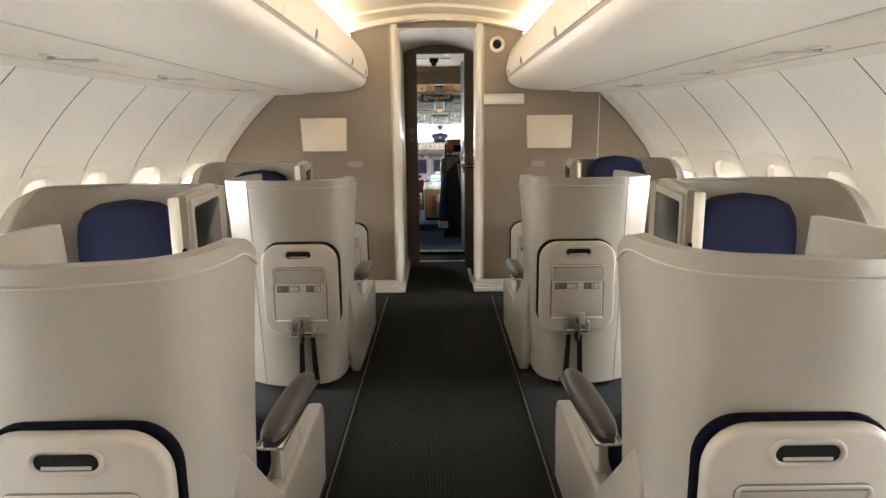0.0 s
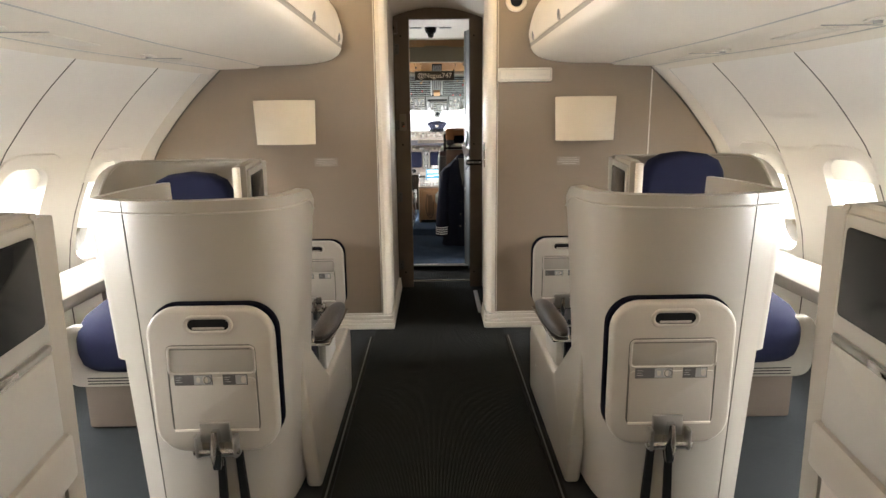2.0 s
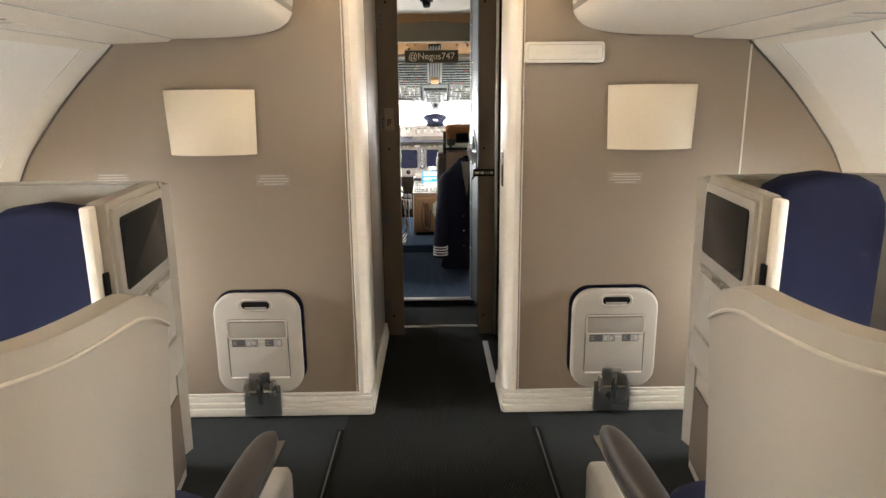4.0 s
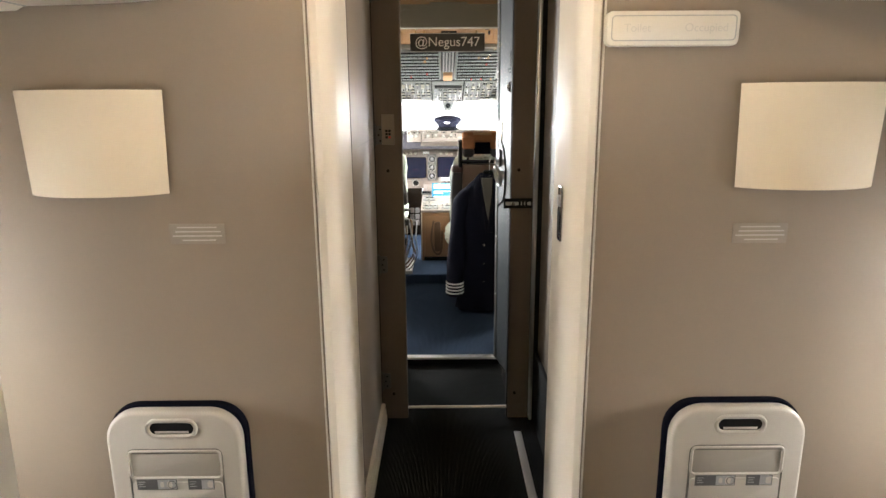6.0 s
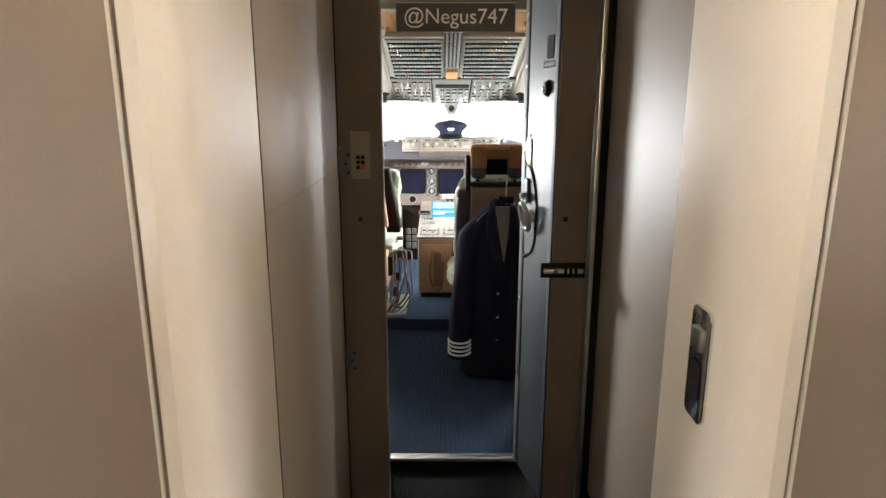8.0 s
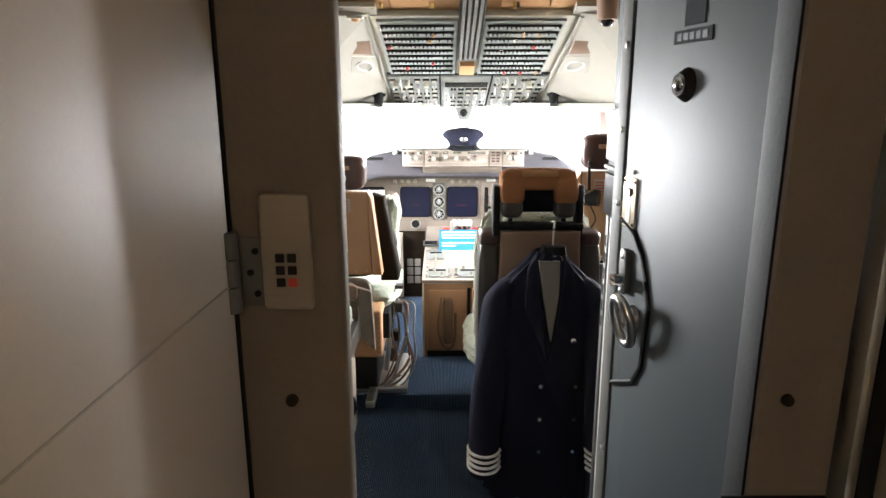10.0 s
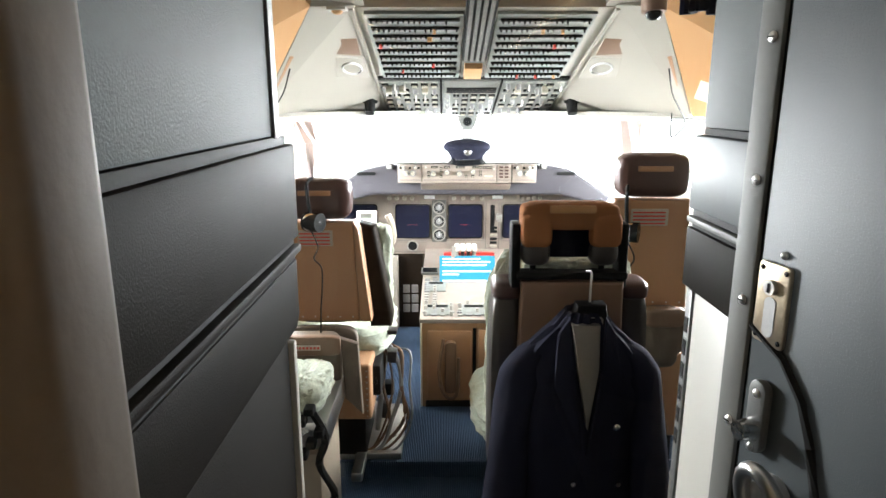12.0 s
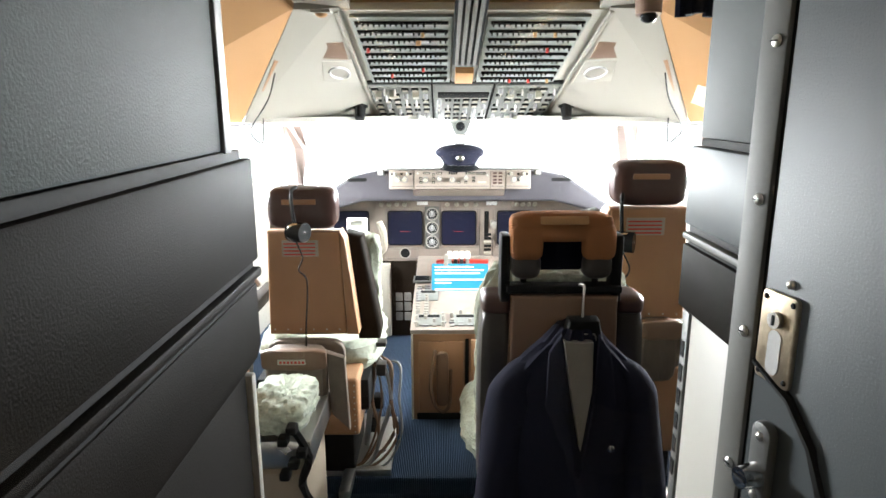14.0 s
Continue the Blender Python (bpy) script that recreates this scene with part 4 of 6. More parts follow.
jb = thing("junction_box", (-0.3, FY, 1.9), "grey sensor box above the door post", "box")
part("body", box(-0.03, 0.03, -0.05, 0, -0.04, 0.05, 0.006), GREYF, jb)
part("lens", cyl((0, -0.05, 0), (0, -0.055, 0), 0.013), DARK, jb)

# clear acrylic screen across the doorway, with a name sign
ac = thing("acrylic_screen", (0, FY + 0.012, 0), "clear acrylic sheet closing the doorway", "screen")
pn = part("pane", box(-0.192, 0.25, 0.0, 0.004, 0.05, 1.963, 0), GLASS, ac, "", False)
pn.visible_shadow = False
part("lower_edge", box(-0.188, 0.246, -0.003, 0.007, 0.044, 0.053, 0.001), WHITE, ac, "bright polished lower edge of the sheet")
for x in (-0.248, 0.275):
    for z in (0.12, 1.087, 1.85):
        part("fixing_screw", cyl((x, -0.012, z), (x, -0.017, z), 0.007, 0.006, 12), DKPAN, ac)
sn = thing("name_sign", (-0.008, FY + 0.011, 1.575), "dark sign with pale lettering stuck to the acrylic", "sign")
part("plate", box(-0.143, 0.143, -0.002, 0, -0.034, 0.034, 0), pmat("sign_black", (0.022, 0.022, 0.024), 0.4), sn, "", False)
part("border", tube([(u, -0.002, v) for u, v in ((-0.142, -0.033), (0.142, -0.033), (0.142, 0.033), (-0.142, 0.033))], 0.0012, 4, closed=True), LABEL2, sn)
words("@Negus747", 0.049, pose(0, -0.0028, 0.001, 90), WHITEP, sn)

# door leaf standing open into the flight deck
dm = Matrix.Translation((0.347, FY + 0.055, 0)) @ Matrix.Rotation(math.atan(0.22), 4, "Z")
dl = thing("door_leaf", (0, 0, 0), "blue-grey metal flight deck door standing open", "door")
dl.matrix_world = dm
part("panel", box(0, 0.04, 0, 0.487, 0.05, 1.95, 0.004), DOORM, dl)
part("seam", box(0.002, 0.03, 0.487, 0.491, 0.05, 1.95, 0), DARK, dl)
part("edge_channel", box(-0.003, 0.036, 0.491, 0.526, 0.05, 1.95, 0.003), CHANP, dl, "metal edge channel with screws")
for z in (0.4, 0.7, 1.06, 1.209, 1.344, 1.491, 1.65, 1.8):
    sc_ = part("screw", ball((-0.004, 0.503, z), 0.003, 0.006, 0.006, 10), STEEL, dl)
    part("screw_slot", box(-0.0074, -0.0066, 0.4985, 0.5075, z - 0.0008, z + 0.0008, 0), DARK, sc_)
ph = part("peephole", cyl((0, 0.32, 1.418), (-0.014, 0.32, 1.418), 0.026, 0.017, 24), DKPAN, dl)
part("lens", ball((-0.012, 0.32, 1.418), 0.008, 0.012, 0.012, 14), CHROME, ph)
part("side_button", ball((-0.001, 0.452, 1.272), 0.004, 0.0045, 0.0045, 10), STEEL, dl)
lk = part("lock_plate", prism(rrect(0.046, 0.09, 0.006), lambda u, v, d: (-d, 0.459 + u, 1.217 + v), 0.0, 0.005, 0.002), pmat("brass_plate", (0.4, 0.33, 0.24), 0.35, 0.9, var=0.25, scale=40), dl, "worn brass lock plate")
part("keyhole", prism(rrect(0.016, 0.044, 0.007), lambda u, v, d: (-d, 0.459 + u, 1.203 + v), 0.005, 0.0058), LABEL2, lk)
part("cylinder", cyl((-0.005, 0.459, 1.236), (-0.01, 0.459, 1.236), 0.008), STEEL, lk)
part("key_slot", box(-0.0108, -0.01, 0.4578, 0.4602, 1.231, 1.241, 0), DARK, lk)
for q, v in ((-0.017, 0.038), (0.017, 0.038), (-0.017, -0.038), (0.017, -0.038)):
    part("plate_screw", ball((-0.005, 0.459 + q, 1.217 + v), 0.002, 0.003, 0.003, 8), DARK, lk)
RIM = [(0.484, 1.186), (0.435, 1.165), (0.404, 1.132), (0.386, 1.09), (0.371, 1.042), (0.383, 0.932), (0.408, 0.892), (0.482, 0.857)]
hp = part("handle_recess", prism(RIM, lambda u, v, d: (-d, u, v), 0.0002, 0.0012), DOORM, dl)
part("rim", tube([(-0.002, u, v) for u, v in RIM], 0.005, 6), DARK, hp)
ring = [(-0.03 - 0.01 * math.sin(a * math.pi / 14), 0.408 + 0.03 * math.cos(a * math.pi / 14), 1.012 + 0.043 * math.sin(a * math.pi / 14)) for a in range(28)]
part("pull_ring", tube(ring, 0.0085, 12, closed=True), STEEL, dl, "chrome pull handle")
part("rose", cyl((0, 0.422, 1.012), (-0.024, 0.422, 1.012), 0.024, 0.018, 20), STEEL, dl)
tt = part("thumb_turn", prism(rrect(0.026, 0.085, 0.012), lambda u, v, d: (-d, 0.455 + u, 1.09 + v), 0.001, 0.012, 0.003), CHANNEL, dl, "grey escutcheon with a thumb turn")
part("turn_knob", cyl((-0.012, 0.455, 1.075), (-0.03, 0.455, 1.075), 0.013, 0.011, 18), CHROME, tt)
part("turn_slot", box(-0.0308, -0.03, 0.4475, 0.4625, 1.0735, 1.0765, 0), DARK, tt)
for v in (1.118, 1.054):
    part("plate_screw", ball((-0.012, 0.455, v), 0.003, 0.005, 0.005, 8), STEEL, tt)
part("door_placard", box(-0.002, 0, 0.265, 0.36, 1.478, 1.498, 0), PLAC, dl, "grey printed strip")
for q in range(5):
    part("placard_print", box(-0.0028, -0.002, 0.275 + 0.016 * q, 0.286 + 0.016 * q, 1.483, 1.493, 0), DOORM, dl)
part("door_placard", box(-0.002, 0, 0.285, 0.335, 1.503, 1.57, 0), PLAC, dl, "grey printed placard")

# dark wardrobe walls either side behind the door
wl = thing("wardrobe", (-0.295, 6.18, 0), "dark wardrobe front with linen laminate upper panel", "wardrobe")
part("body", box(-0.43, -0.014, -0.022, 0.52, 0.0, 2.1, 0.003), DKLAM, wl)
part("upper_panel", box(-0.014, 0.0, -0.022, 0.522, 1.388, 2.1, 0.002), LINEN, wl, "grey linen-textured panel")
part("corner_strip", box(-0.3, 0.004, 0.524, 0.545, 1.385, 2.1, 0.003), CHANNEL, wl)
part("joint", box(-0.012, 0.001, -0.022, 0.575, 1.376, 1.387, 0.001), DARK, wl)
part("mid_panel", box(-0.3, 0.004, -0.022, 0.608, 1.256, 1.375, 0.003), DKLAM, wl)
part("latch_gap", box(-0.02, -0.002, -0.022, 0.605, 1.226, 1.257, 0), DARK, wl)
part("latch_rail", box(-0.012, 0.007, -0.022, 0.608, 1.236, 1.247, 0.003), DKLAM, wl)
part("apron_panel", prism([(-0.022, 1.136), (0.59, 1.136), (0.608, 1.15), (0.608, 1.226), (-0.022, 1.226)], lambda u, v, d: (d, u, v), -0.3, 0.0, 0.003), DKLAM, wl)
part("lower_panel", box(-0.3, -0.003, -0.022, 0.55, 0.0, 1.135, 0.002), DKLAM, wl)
part("corner_post", box(-0.3, 0.004, 0.552, 0.566, 0.0, 1.13, 0.003), COCKP, wl)
wr = thing("wardrobe", (0.297, 6.715, 0), "grey wardrobe front with pale lower panel", "wardrobe")
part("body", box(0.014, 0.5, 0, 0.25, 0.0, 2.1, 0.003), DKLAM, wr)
part("upper_panel", box(0.0, 0.014, 0.0, 0.25, 1.388, 2.1, 0.002), LINEN, wr, "grey linen-textured panel")
part("joint", box(0.002, 0.014, 0.0, 0.25, 1.377, 1.387, 0), DARK, wr)
part("mid_panel", box(-0.008, 0.014, -0.01, 0.262, 1.262, 1.376, 0.003), DOORM, wr)
part("pull_slot", box(-0.003, 0.014, 0.0, 0.255, 1.232, 1.262, 0.002), DARK, wr)
part("pull_lip", box(-0.014, 0.0, 0.0, 0.252, 1.242, 1.252, 0.003), CHANP, wr)
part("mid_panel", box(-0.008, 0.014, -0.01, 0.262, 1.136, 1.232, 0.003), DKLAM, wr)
part("lower_panel", box(0.0, 0.014, 0.0, 0.225, 0.04, 1.132, 0.002), PALE, wr, "pale lower door")
part("corner_post", box(-0.003, 0.014, 0.228, 0.25, 0.04, 1.132, 0.002), CHANNEL, wr)
for z in (0.86, 0.9, 0.94, 0.98, 1.02, 1.06):
    part("vent_slot", box(-0.0045, -0.003, 0.233, 0.245, z, z + 0.026, 0), DARK, wr)

# ---- flight deck structure ----
struct("floor_flight_deck", box(-1.5, 1.5, 6.715, 8.1, -0.08, CF, 0), BLUEC, "blue ribbed flight deck carpet", "floor", False)
struct("floor_flight_deck_step", box(-1.5, 1.5, 8.1, 9.9, -0.08, 0.105, 0), BLUEC, "blue carpeted raised flight deck floor", "floor", False)
struct("step_nosing", box(-0.49, 0.3, 8.085, 8.11, 0.085, 0.109, 0.006), BLUEC, "dark carpeted step edge", "step")
sl = struct("door_sill", box(-0.24, 0.262, 6.70, 6.74, 0.0, CF + 0.004, 0.002), ALU, "bare metal door sill with hazard stripe", "sill")
for i in range(9):
    x = -0.23 + i * 0.055
    part("hazard_stripe", prism([(x, 0.012), (x + 0.028, 0.012), (x + 0.04, 0.026), (x + 0.012, 0.026)], lambda u, v, d: (u, 6.6995 - d, v), 0, 0.0008), YELLOW, sl, "", False)
part("dark_band", box(-0.24, 0.262, 6.6985, 6.7, 0.0, 0.028, 0), DARK, sl)
for s in (-1, 1):
    struct("wall_flight_deck", box(s * 1.42, s * 1.5, 6.2, 8.3, 0, 2.3, 0), COCKP, "cream flight deck side wall", "wall")
    struct("wall_flight_deck_lower", box(s * 1.15, s * 1.5, 8.3, 9.9, 0, 1.0, 0), COCKP, "cream flight deck side console wall", "wall")
struct("wall_flight_deck_rear", box(-1.5, -0.72, 6.18, 6.24, 0, 2.3, 0), COCKP, "cream rear wall of the flight deck", "wall")
struct("wall_flight_deck_rear", box(0.85, 1.5, 6.18, 6.24, 0, 2.3, 0), COCKP, "cream rear wall of the flight deck", "wall")
struct("ceiling_entry", box(-0.8, 0.9, 6.175, 7.7, 1.99, 2.06, 0), WHITE, "white ceiling over the flight deck entry", "ceiling")
struct("ceiling_beam", box(-0.9, 0.95, 7.66, 7.74, 1.80, 2.06, 0.006), OLIVE, "olive-brown beam over the flight deck entry", "beam")
vt = thing("ceiling_vent", (-0.035, 6.75, 1.99), "black round air outlet on the entry ceiling", "vent")
part("housing", cyl((0, 0, 0), (0, 0, -0.04), 0.05, 0.04, 20), DARK, vt)
part("nozzle", cyl((0, 0, -0.04), (0, -0.01, -0.07), 0.028, 0.022, 16), DARK, vt)
for q in (-1, 1):
    part("grille", prism(rrect(0.1, 0.04, 0.019), lambda u, v, d: (q * 0.12 + u, v, -d), 0.0, 0.006, 0.002), LABEL, vt)
struct("ceiling_flight_deck", box(-1.5, 1.5, 6.16, 8.2, 2.1, 2.2, 0), ORANGE, "tan lined flight deck ceiling", "ceiling")

OA, OF = Vector((0.018, 8.10, 1.705)), Vector((0.018, 9.37, 1.36))
oslope = (OF - OA)
odir = oslope.normalized()
onrm = Vector((0, odir.z, -odir.y))  # facing down


def on_oh(u, w, d=0.0):
    """Place on the overhead panel: u across, w 0..1 forward, d below it."""
    p = OA + oslope * w + onrm * d
    return (p.x + u, p.y, p.z)


def quad(pts, th=0.02):
    return sheet([[Vector(pts[0]), Vector(pts[1])], [Vector(pts[3]), Vector(pts[2])]], th)


for s in (-1, 1):
    c = 0.03
    ln = struct("lining", quad([(c + s * 0.41, 8.06, 1.72), (c + s * 0.41, 9.40, 1.36), (c + s * 0.93, 8.72, 1.362), (c + s * 0.54, 8.02, 1.71)]), COCKP, "cream moulded lining beside the overhead panel", "lining")
    struct("lining_tan", quad([(c + s * 0.54, 8.02, 1.712), (c + s * 0.93, 8.70, 1.362), (c + s * 1.15, 8.0, 1.40), (c + s * 0.85, 7.3, 2.1)]), ORANGE, "tan lining beside the flight deck ceiling", "lining")
    struct("lining_fore", quad([(c + s * 0.0, 9.40, 1.362), (c + s * 0.0, 9.72, 1.33), (c + s * 0.97, 9.2, 1.33), (c + s * 0.93, 8.72, 1.362)]), COCKP, "cream lining over the windscreen", "lining")
    struct("window_rail", tube([(c + s * 0.95, 8.1, 1.35), (c + s * 0.93, 8.72, 1.35), (c + s * 0.86, 9.2, 1.345), (c + s * 0.42, 9.42, 1.352)], 0.009, 8), LABEL, "dark-edged rail over the flight deck windows", "rail")
    struct("window_post", tube([(c + s * 0.92, 9.55, 1.36), (c + s * 0.9, 9.5, 1.2), (c + s * 0.93, 9.5, 0.98)], 0.065, 8), POSTM, "cream windscreen corner post", "post")
    struct("window_post", tube([(c + s * 1.05, 8.75, 1.38), (c + s * 1.1, 8.9, 1.2), (c + s * 1.2, 9.0, 0.98)], 0.045, 8), POSTM, "cream side window post", "post")
struct("ceiling_flight_deck_fore", quad([(-0.9, 7.3, 2.12), (0.95, 7.3, 2.12), (0.6, 8.1, 1.74), (-0.55, 8.1, 1.74)]), ORANGE, "tan lined sloping ceiling", "ceiling")
struct("hull_roof", quad([(-1.5, 8.15, 2.18), (1.5, 8.15, 2.18), (1.5, 9.78, 1.42), (-1.5, 9.78, 1.42)], 0.03), COCKP, "outer roof over the flight deck", "roof")
for s in (-1, 1):
    struct("hull_side", box(s * 1.42, s * 1.5, 8.2, 9.0, 1.38, 2.3, 0), COCKP, "flight deck side above the windows", "wall")
    struct("lining_gap", quad([(0.03 + s * 0.38, 8.0, 1.74), (0.03 + s * 0.38, 9.42, 1.375), (0.03 + s * 0.47, 9.42, 1.375), (0.03 + s * 0.6, 8.0, 1.74)]), COCKP, "cream backing strip above the lining", "lining")

# overhead panels
oh = thing("overhead_console", (0, 0, 0), "overhead instrument console with rows of breakers and switches", "instrument panel")


def oplate(name, u0, u1, w0, w1, d0, d1, mt, parent, bev=0.003):
    return part(name, prism([(u0, w0), (u1, w0), (u1, w1), (u0, w1)], lambda u, v, d: on_oh(u, v, d), d0, d1, bev), mt, parent)


oplate("tray", -0.43, 0.44, -0.02, 1.02, -0.03, -0.004, COCKP, oh)
for u0, u1 in ((-0.375, -0.055), (0.055, 0.375)):
    p = oplate("breaker_panel", u0, u1, 0.0, 0.50, -0.004, 0.008, PANELD, oh)
    dots = bmesh.new()
    for r in range(9):
        w = 0.022 + r * 0.053
        part("rail", prism([(u0 + 0.012, w), (u1 - 0.012, w), (u1 - 0.012, w + 0.009), (u0 + 0.012, w + 0.009)], lambda u, v, d: on_oh(u, v, d), 0.008, 0.016, 0.001), DARK, p)
        part("placard_strip", prism([(u0 + 0.012, w + 0.02), (u1 - 0.012, w + 0.02), (u1 - 0.012, w + 0.024), (u0 + 0.012, w + 0.024)], lambda u, v, d: on_oh(u, v, d), 0.008, 0.009), LABEL2, p)
        full = random.randrange(7, 17)
        for k in range(17):
            u = u0 + 0.02 + k * (u1 - u0 - 0.04) / 16
            if k < full or random.random() < 0.55:
                a, b = on_oh(u, w + 0.0045, 0.014), on_oh(u, w + 0.0045, 0.02 + 0.006 * random.random())
                cyl(a, b, 0.0033, n=8, bm=dots)
    tagged(part("breakers", dots, [DARK], p), kind="stuff")
    for k in range(6):
        u, w = u0 + 0.03 + random.random() * (u1 - u0 - 0.06), 0.028 + 0.053 * random.randrange(9)
        part("collar", cyl(on_oh(u, w, 0.014), on_oh(u, w, 0.03), 0.0058, n=10), REDK if k % 2 else ORANGE, p)
for i, (u0, u1) in enumerate(((-0.4, -0.135), (-0.125, 0.13), (0.14, 0.42))):
    p = oplate("switch_panel", u0, u1, 0.53, 1.0, -0.004, 0.01, PANELM, oh)
    if i == 1:
        oplate("dark_band", u0 + 0.02, u1 - 0.01, 0.60, 0.66, 0.01, 0.014, DARK, p, 0.001)
    sw = [bmesh.new() for _ in range(4)]
    for r in range(7):
        for k in range(6):
            u, w = u0 + 0.025 + k * (u1 - u0 - 0.05) / 5, 0.565 + r * 0.063
            if i == 1 and r in (0, 1):
                continue
            j = random.choice((0, 1, 1, 1, 2, 3))
            if j == 0:
                cyl(on_oh(u, w, 0.01), on_oh(u, w, 0.034), 0.011, 0.009, n=12, bm=sw[0])
                prism([(u - 0.002, w - 0.008), (u + 0.002, w - 0.008), (u + 0.002, w + 0.008), (u - 0.002, w + 0.008)], lambda a, b, d: on_oh(a, b, d), 0.034, 0.04, bm=sw[2])
            elif j == 1:
                prism([(u - 0.015, w - 0.012), (u + 0.015, w - 0.012), (u + 0.015, w + 0.012), (u - 0.015, w + 0.012)], lambda a, b, d: on_oh(a, b, d), 0.01, 0.015, bm=sw[1])
                prism([(u - 0.011, w + 0.001), (u + 0.011, w + 0.001), (u + 0.011, w + 0.01), (u - 0.011, w + 0.01)], lambda a, b, d: on_oh(a, b, d), 0.015, 0.02, bm=sw[2])
            elif j == 2:
                cyl(on_oh(u, w, 0.01), on_oh(u, w + 0.01, 0.036), 0.0035, 0.005, n=8, bm=sw[3])
            else:
                for du in (-0.008, 0.008):
                    prism([(u + du - 0.006, w - 0.008), (u + du + 0.006, w - 0.008), (u + du + 0.006, w + 0.008), (u + du - 0.006, w + 0.008)], lambda a, b, d: on_oh(a, b, d), 0.01, 0.016, bm=sw[1])
            prism([(u - 0.014, w - 0.021), (u + 0.012, w - 0.021), (u + 0.012, w - 0.018), (u - 0.014, w - 0.018)], lambda a, b, d: on_oh(a, b, d), 0.01, 0.0105, bm=sw[2])
    tagged(part("knobs", sw[0], [LABEL], p), kind="stuff")
    tagged(part("buttons", sw[1], [DARK], p), kind="stuff")
    tagged(part("caps", sw[2], [IVORY], p), kind="stuff")
    tagged(part("toggles", sw[3], [STEEL], p), kind="stuff")
for u in (-0.13, 0.135):
    oplate("module_gap", u - 0.004, u + 0.004, 0.53, 1.0, -0.004, 0.0115, DARK, oh, 0.0)
oplate("row_gap", -0.4, 0.42, 0.505, 0.525, -0.004, 0.006, DARK, oh, 0.001)
for u0, u1 in ((-0.418, -0.404), (0.424, 0.438)):
    oplate("side_frame", u0, u1, -0.02, 1.01, -0.004, 0.006, COCKP, oh)
for k in range(10):
    for u in (-0.396, 0.412):
        w = 0.55 + 0.045 * k
        part("screw", ball(on_oh(u, w, 0.011), 0.003, 0.003, 0.003, 6), DARK, oh)
for u in (-0.36, -0.3, -0.2, 0.21, 0.33):
    part("switch_guard", prism([(u - 0.014, 0.575), (u + 0.014, 0.575), (u + 0.011, 0.6), (u - 0.011, 0.6)], on_oh, 0.012, 0.042, 0.002), IVORY, oh)
oplate("centre_rails", -0.05, 0.05, -0.25, 0.33, -0.004, 0.01, DARK, oh)
for u in (-0.033, -0.011, 0.011, 0.033):
    oplate("rail", u - 0.006, u + 0.006, -0.25, 0.32, 0.01, 0.018, CHANP, oh, 0.002)
oplate("handle_block", -0.035, 0.035, 0.36, 0.46, -0.004, 0.03, ORANGE, oh)
oplate("handle_surround", -0.05, 0.05, 0.34, 0.5, -0.004, 0.006, CHANP, oh)
cmp_ = part("compass", prism([(-0.06, 0.05), (0.07, 0.05), (0.04, -0.03), (0.025, -0.042), (-0.015, -0.042), (-0.03, -0.03)], lambda u, v, d: (0.022 + u, 9.385 - d, 1.325 + v), -0.05, 0.03, 0.006), PANELM, oh, "grey compass housing")
part("compass_bowl", cyl((0.027, 9.356, 1.325), (0.027, 9.345, 1.325), 0.024, 0.02, 18), DARK, cmp_)
part("compass_lens", ball((0.027, 9.347, 1.325), 0.015, 0.006, 0.015, 12), SCREEN, cmp_)
part("card_frame", tube([(0.027 + u, 9.38, 1.26 + v) for u, v in rrect(0.052, 0.05, 0.006)], 0.004, 6, closed=True), LABEL, cmp_)
part("card", box(0.004, 0.05, 9.381, 9.383, 1.238, 1.282, 0.0), WHITE, cmp_)

# windscreen daylight
SKYW = glow("overcast_sky", (0.96, 0.99, 1.0), SKY_GLOW)
bm = bmesh.new()
sheet([[(math.sin(radians(a)) * 60, 6 + math.cos(radians(a)) * 60, z) for a in range(-110, 111, 5)] for z in (-8, 0, 8, 25, 60)], 0, bm)
struct("backdrop", bm, SKYW, "bright overcast sky outside", "sky")

# glareshield and instrument panel
gs = thing("glareshield", (0.02, 9.3, 1.0), "purple-brown padded glareshield with mode control panel", "glareshield")
part("hood", prism([(-0.84, -0.12), (-0.7, -0.02), (-0.55, 0.075), (-0.42, 0.10), (0.42, 0.10), (0.55, 0.075), (0.7, -0.02), (0.84, -0.12), (0.8, -0.14), (0.5, -0.06), (-0.5, -0.06), (-0.8, -0.14)], lambda u, v, d: (u, d, v), 0.0, 0.3, 0.015, 3), BROWNP, gs)
mc = part("mode_panel", box(-0.36, 0.365, -0.06, 0.1, 0.012, 0.112, 0.006), PANELG, gs)
part("top_lip", box(-0.37, 0.375, -0.075, 0.1, 0.113, 0.121, 0.003), CHANP, gs)
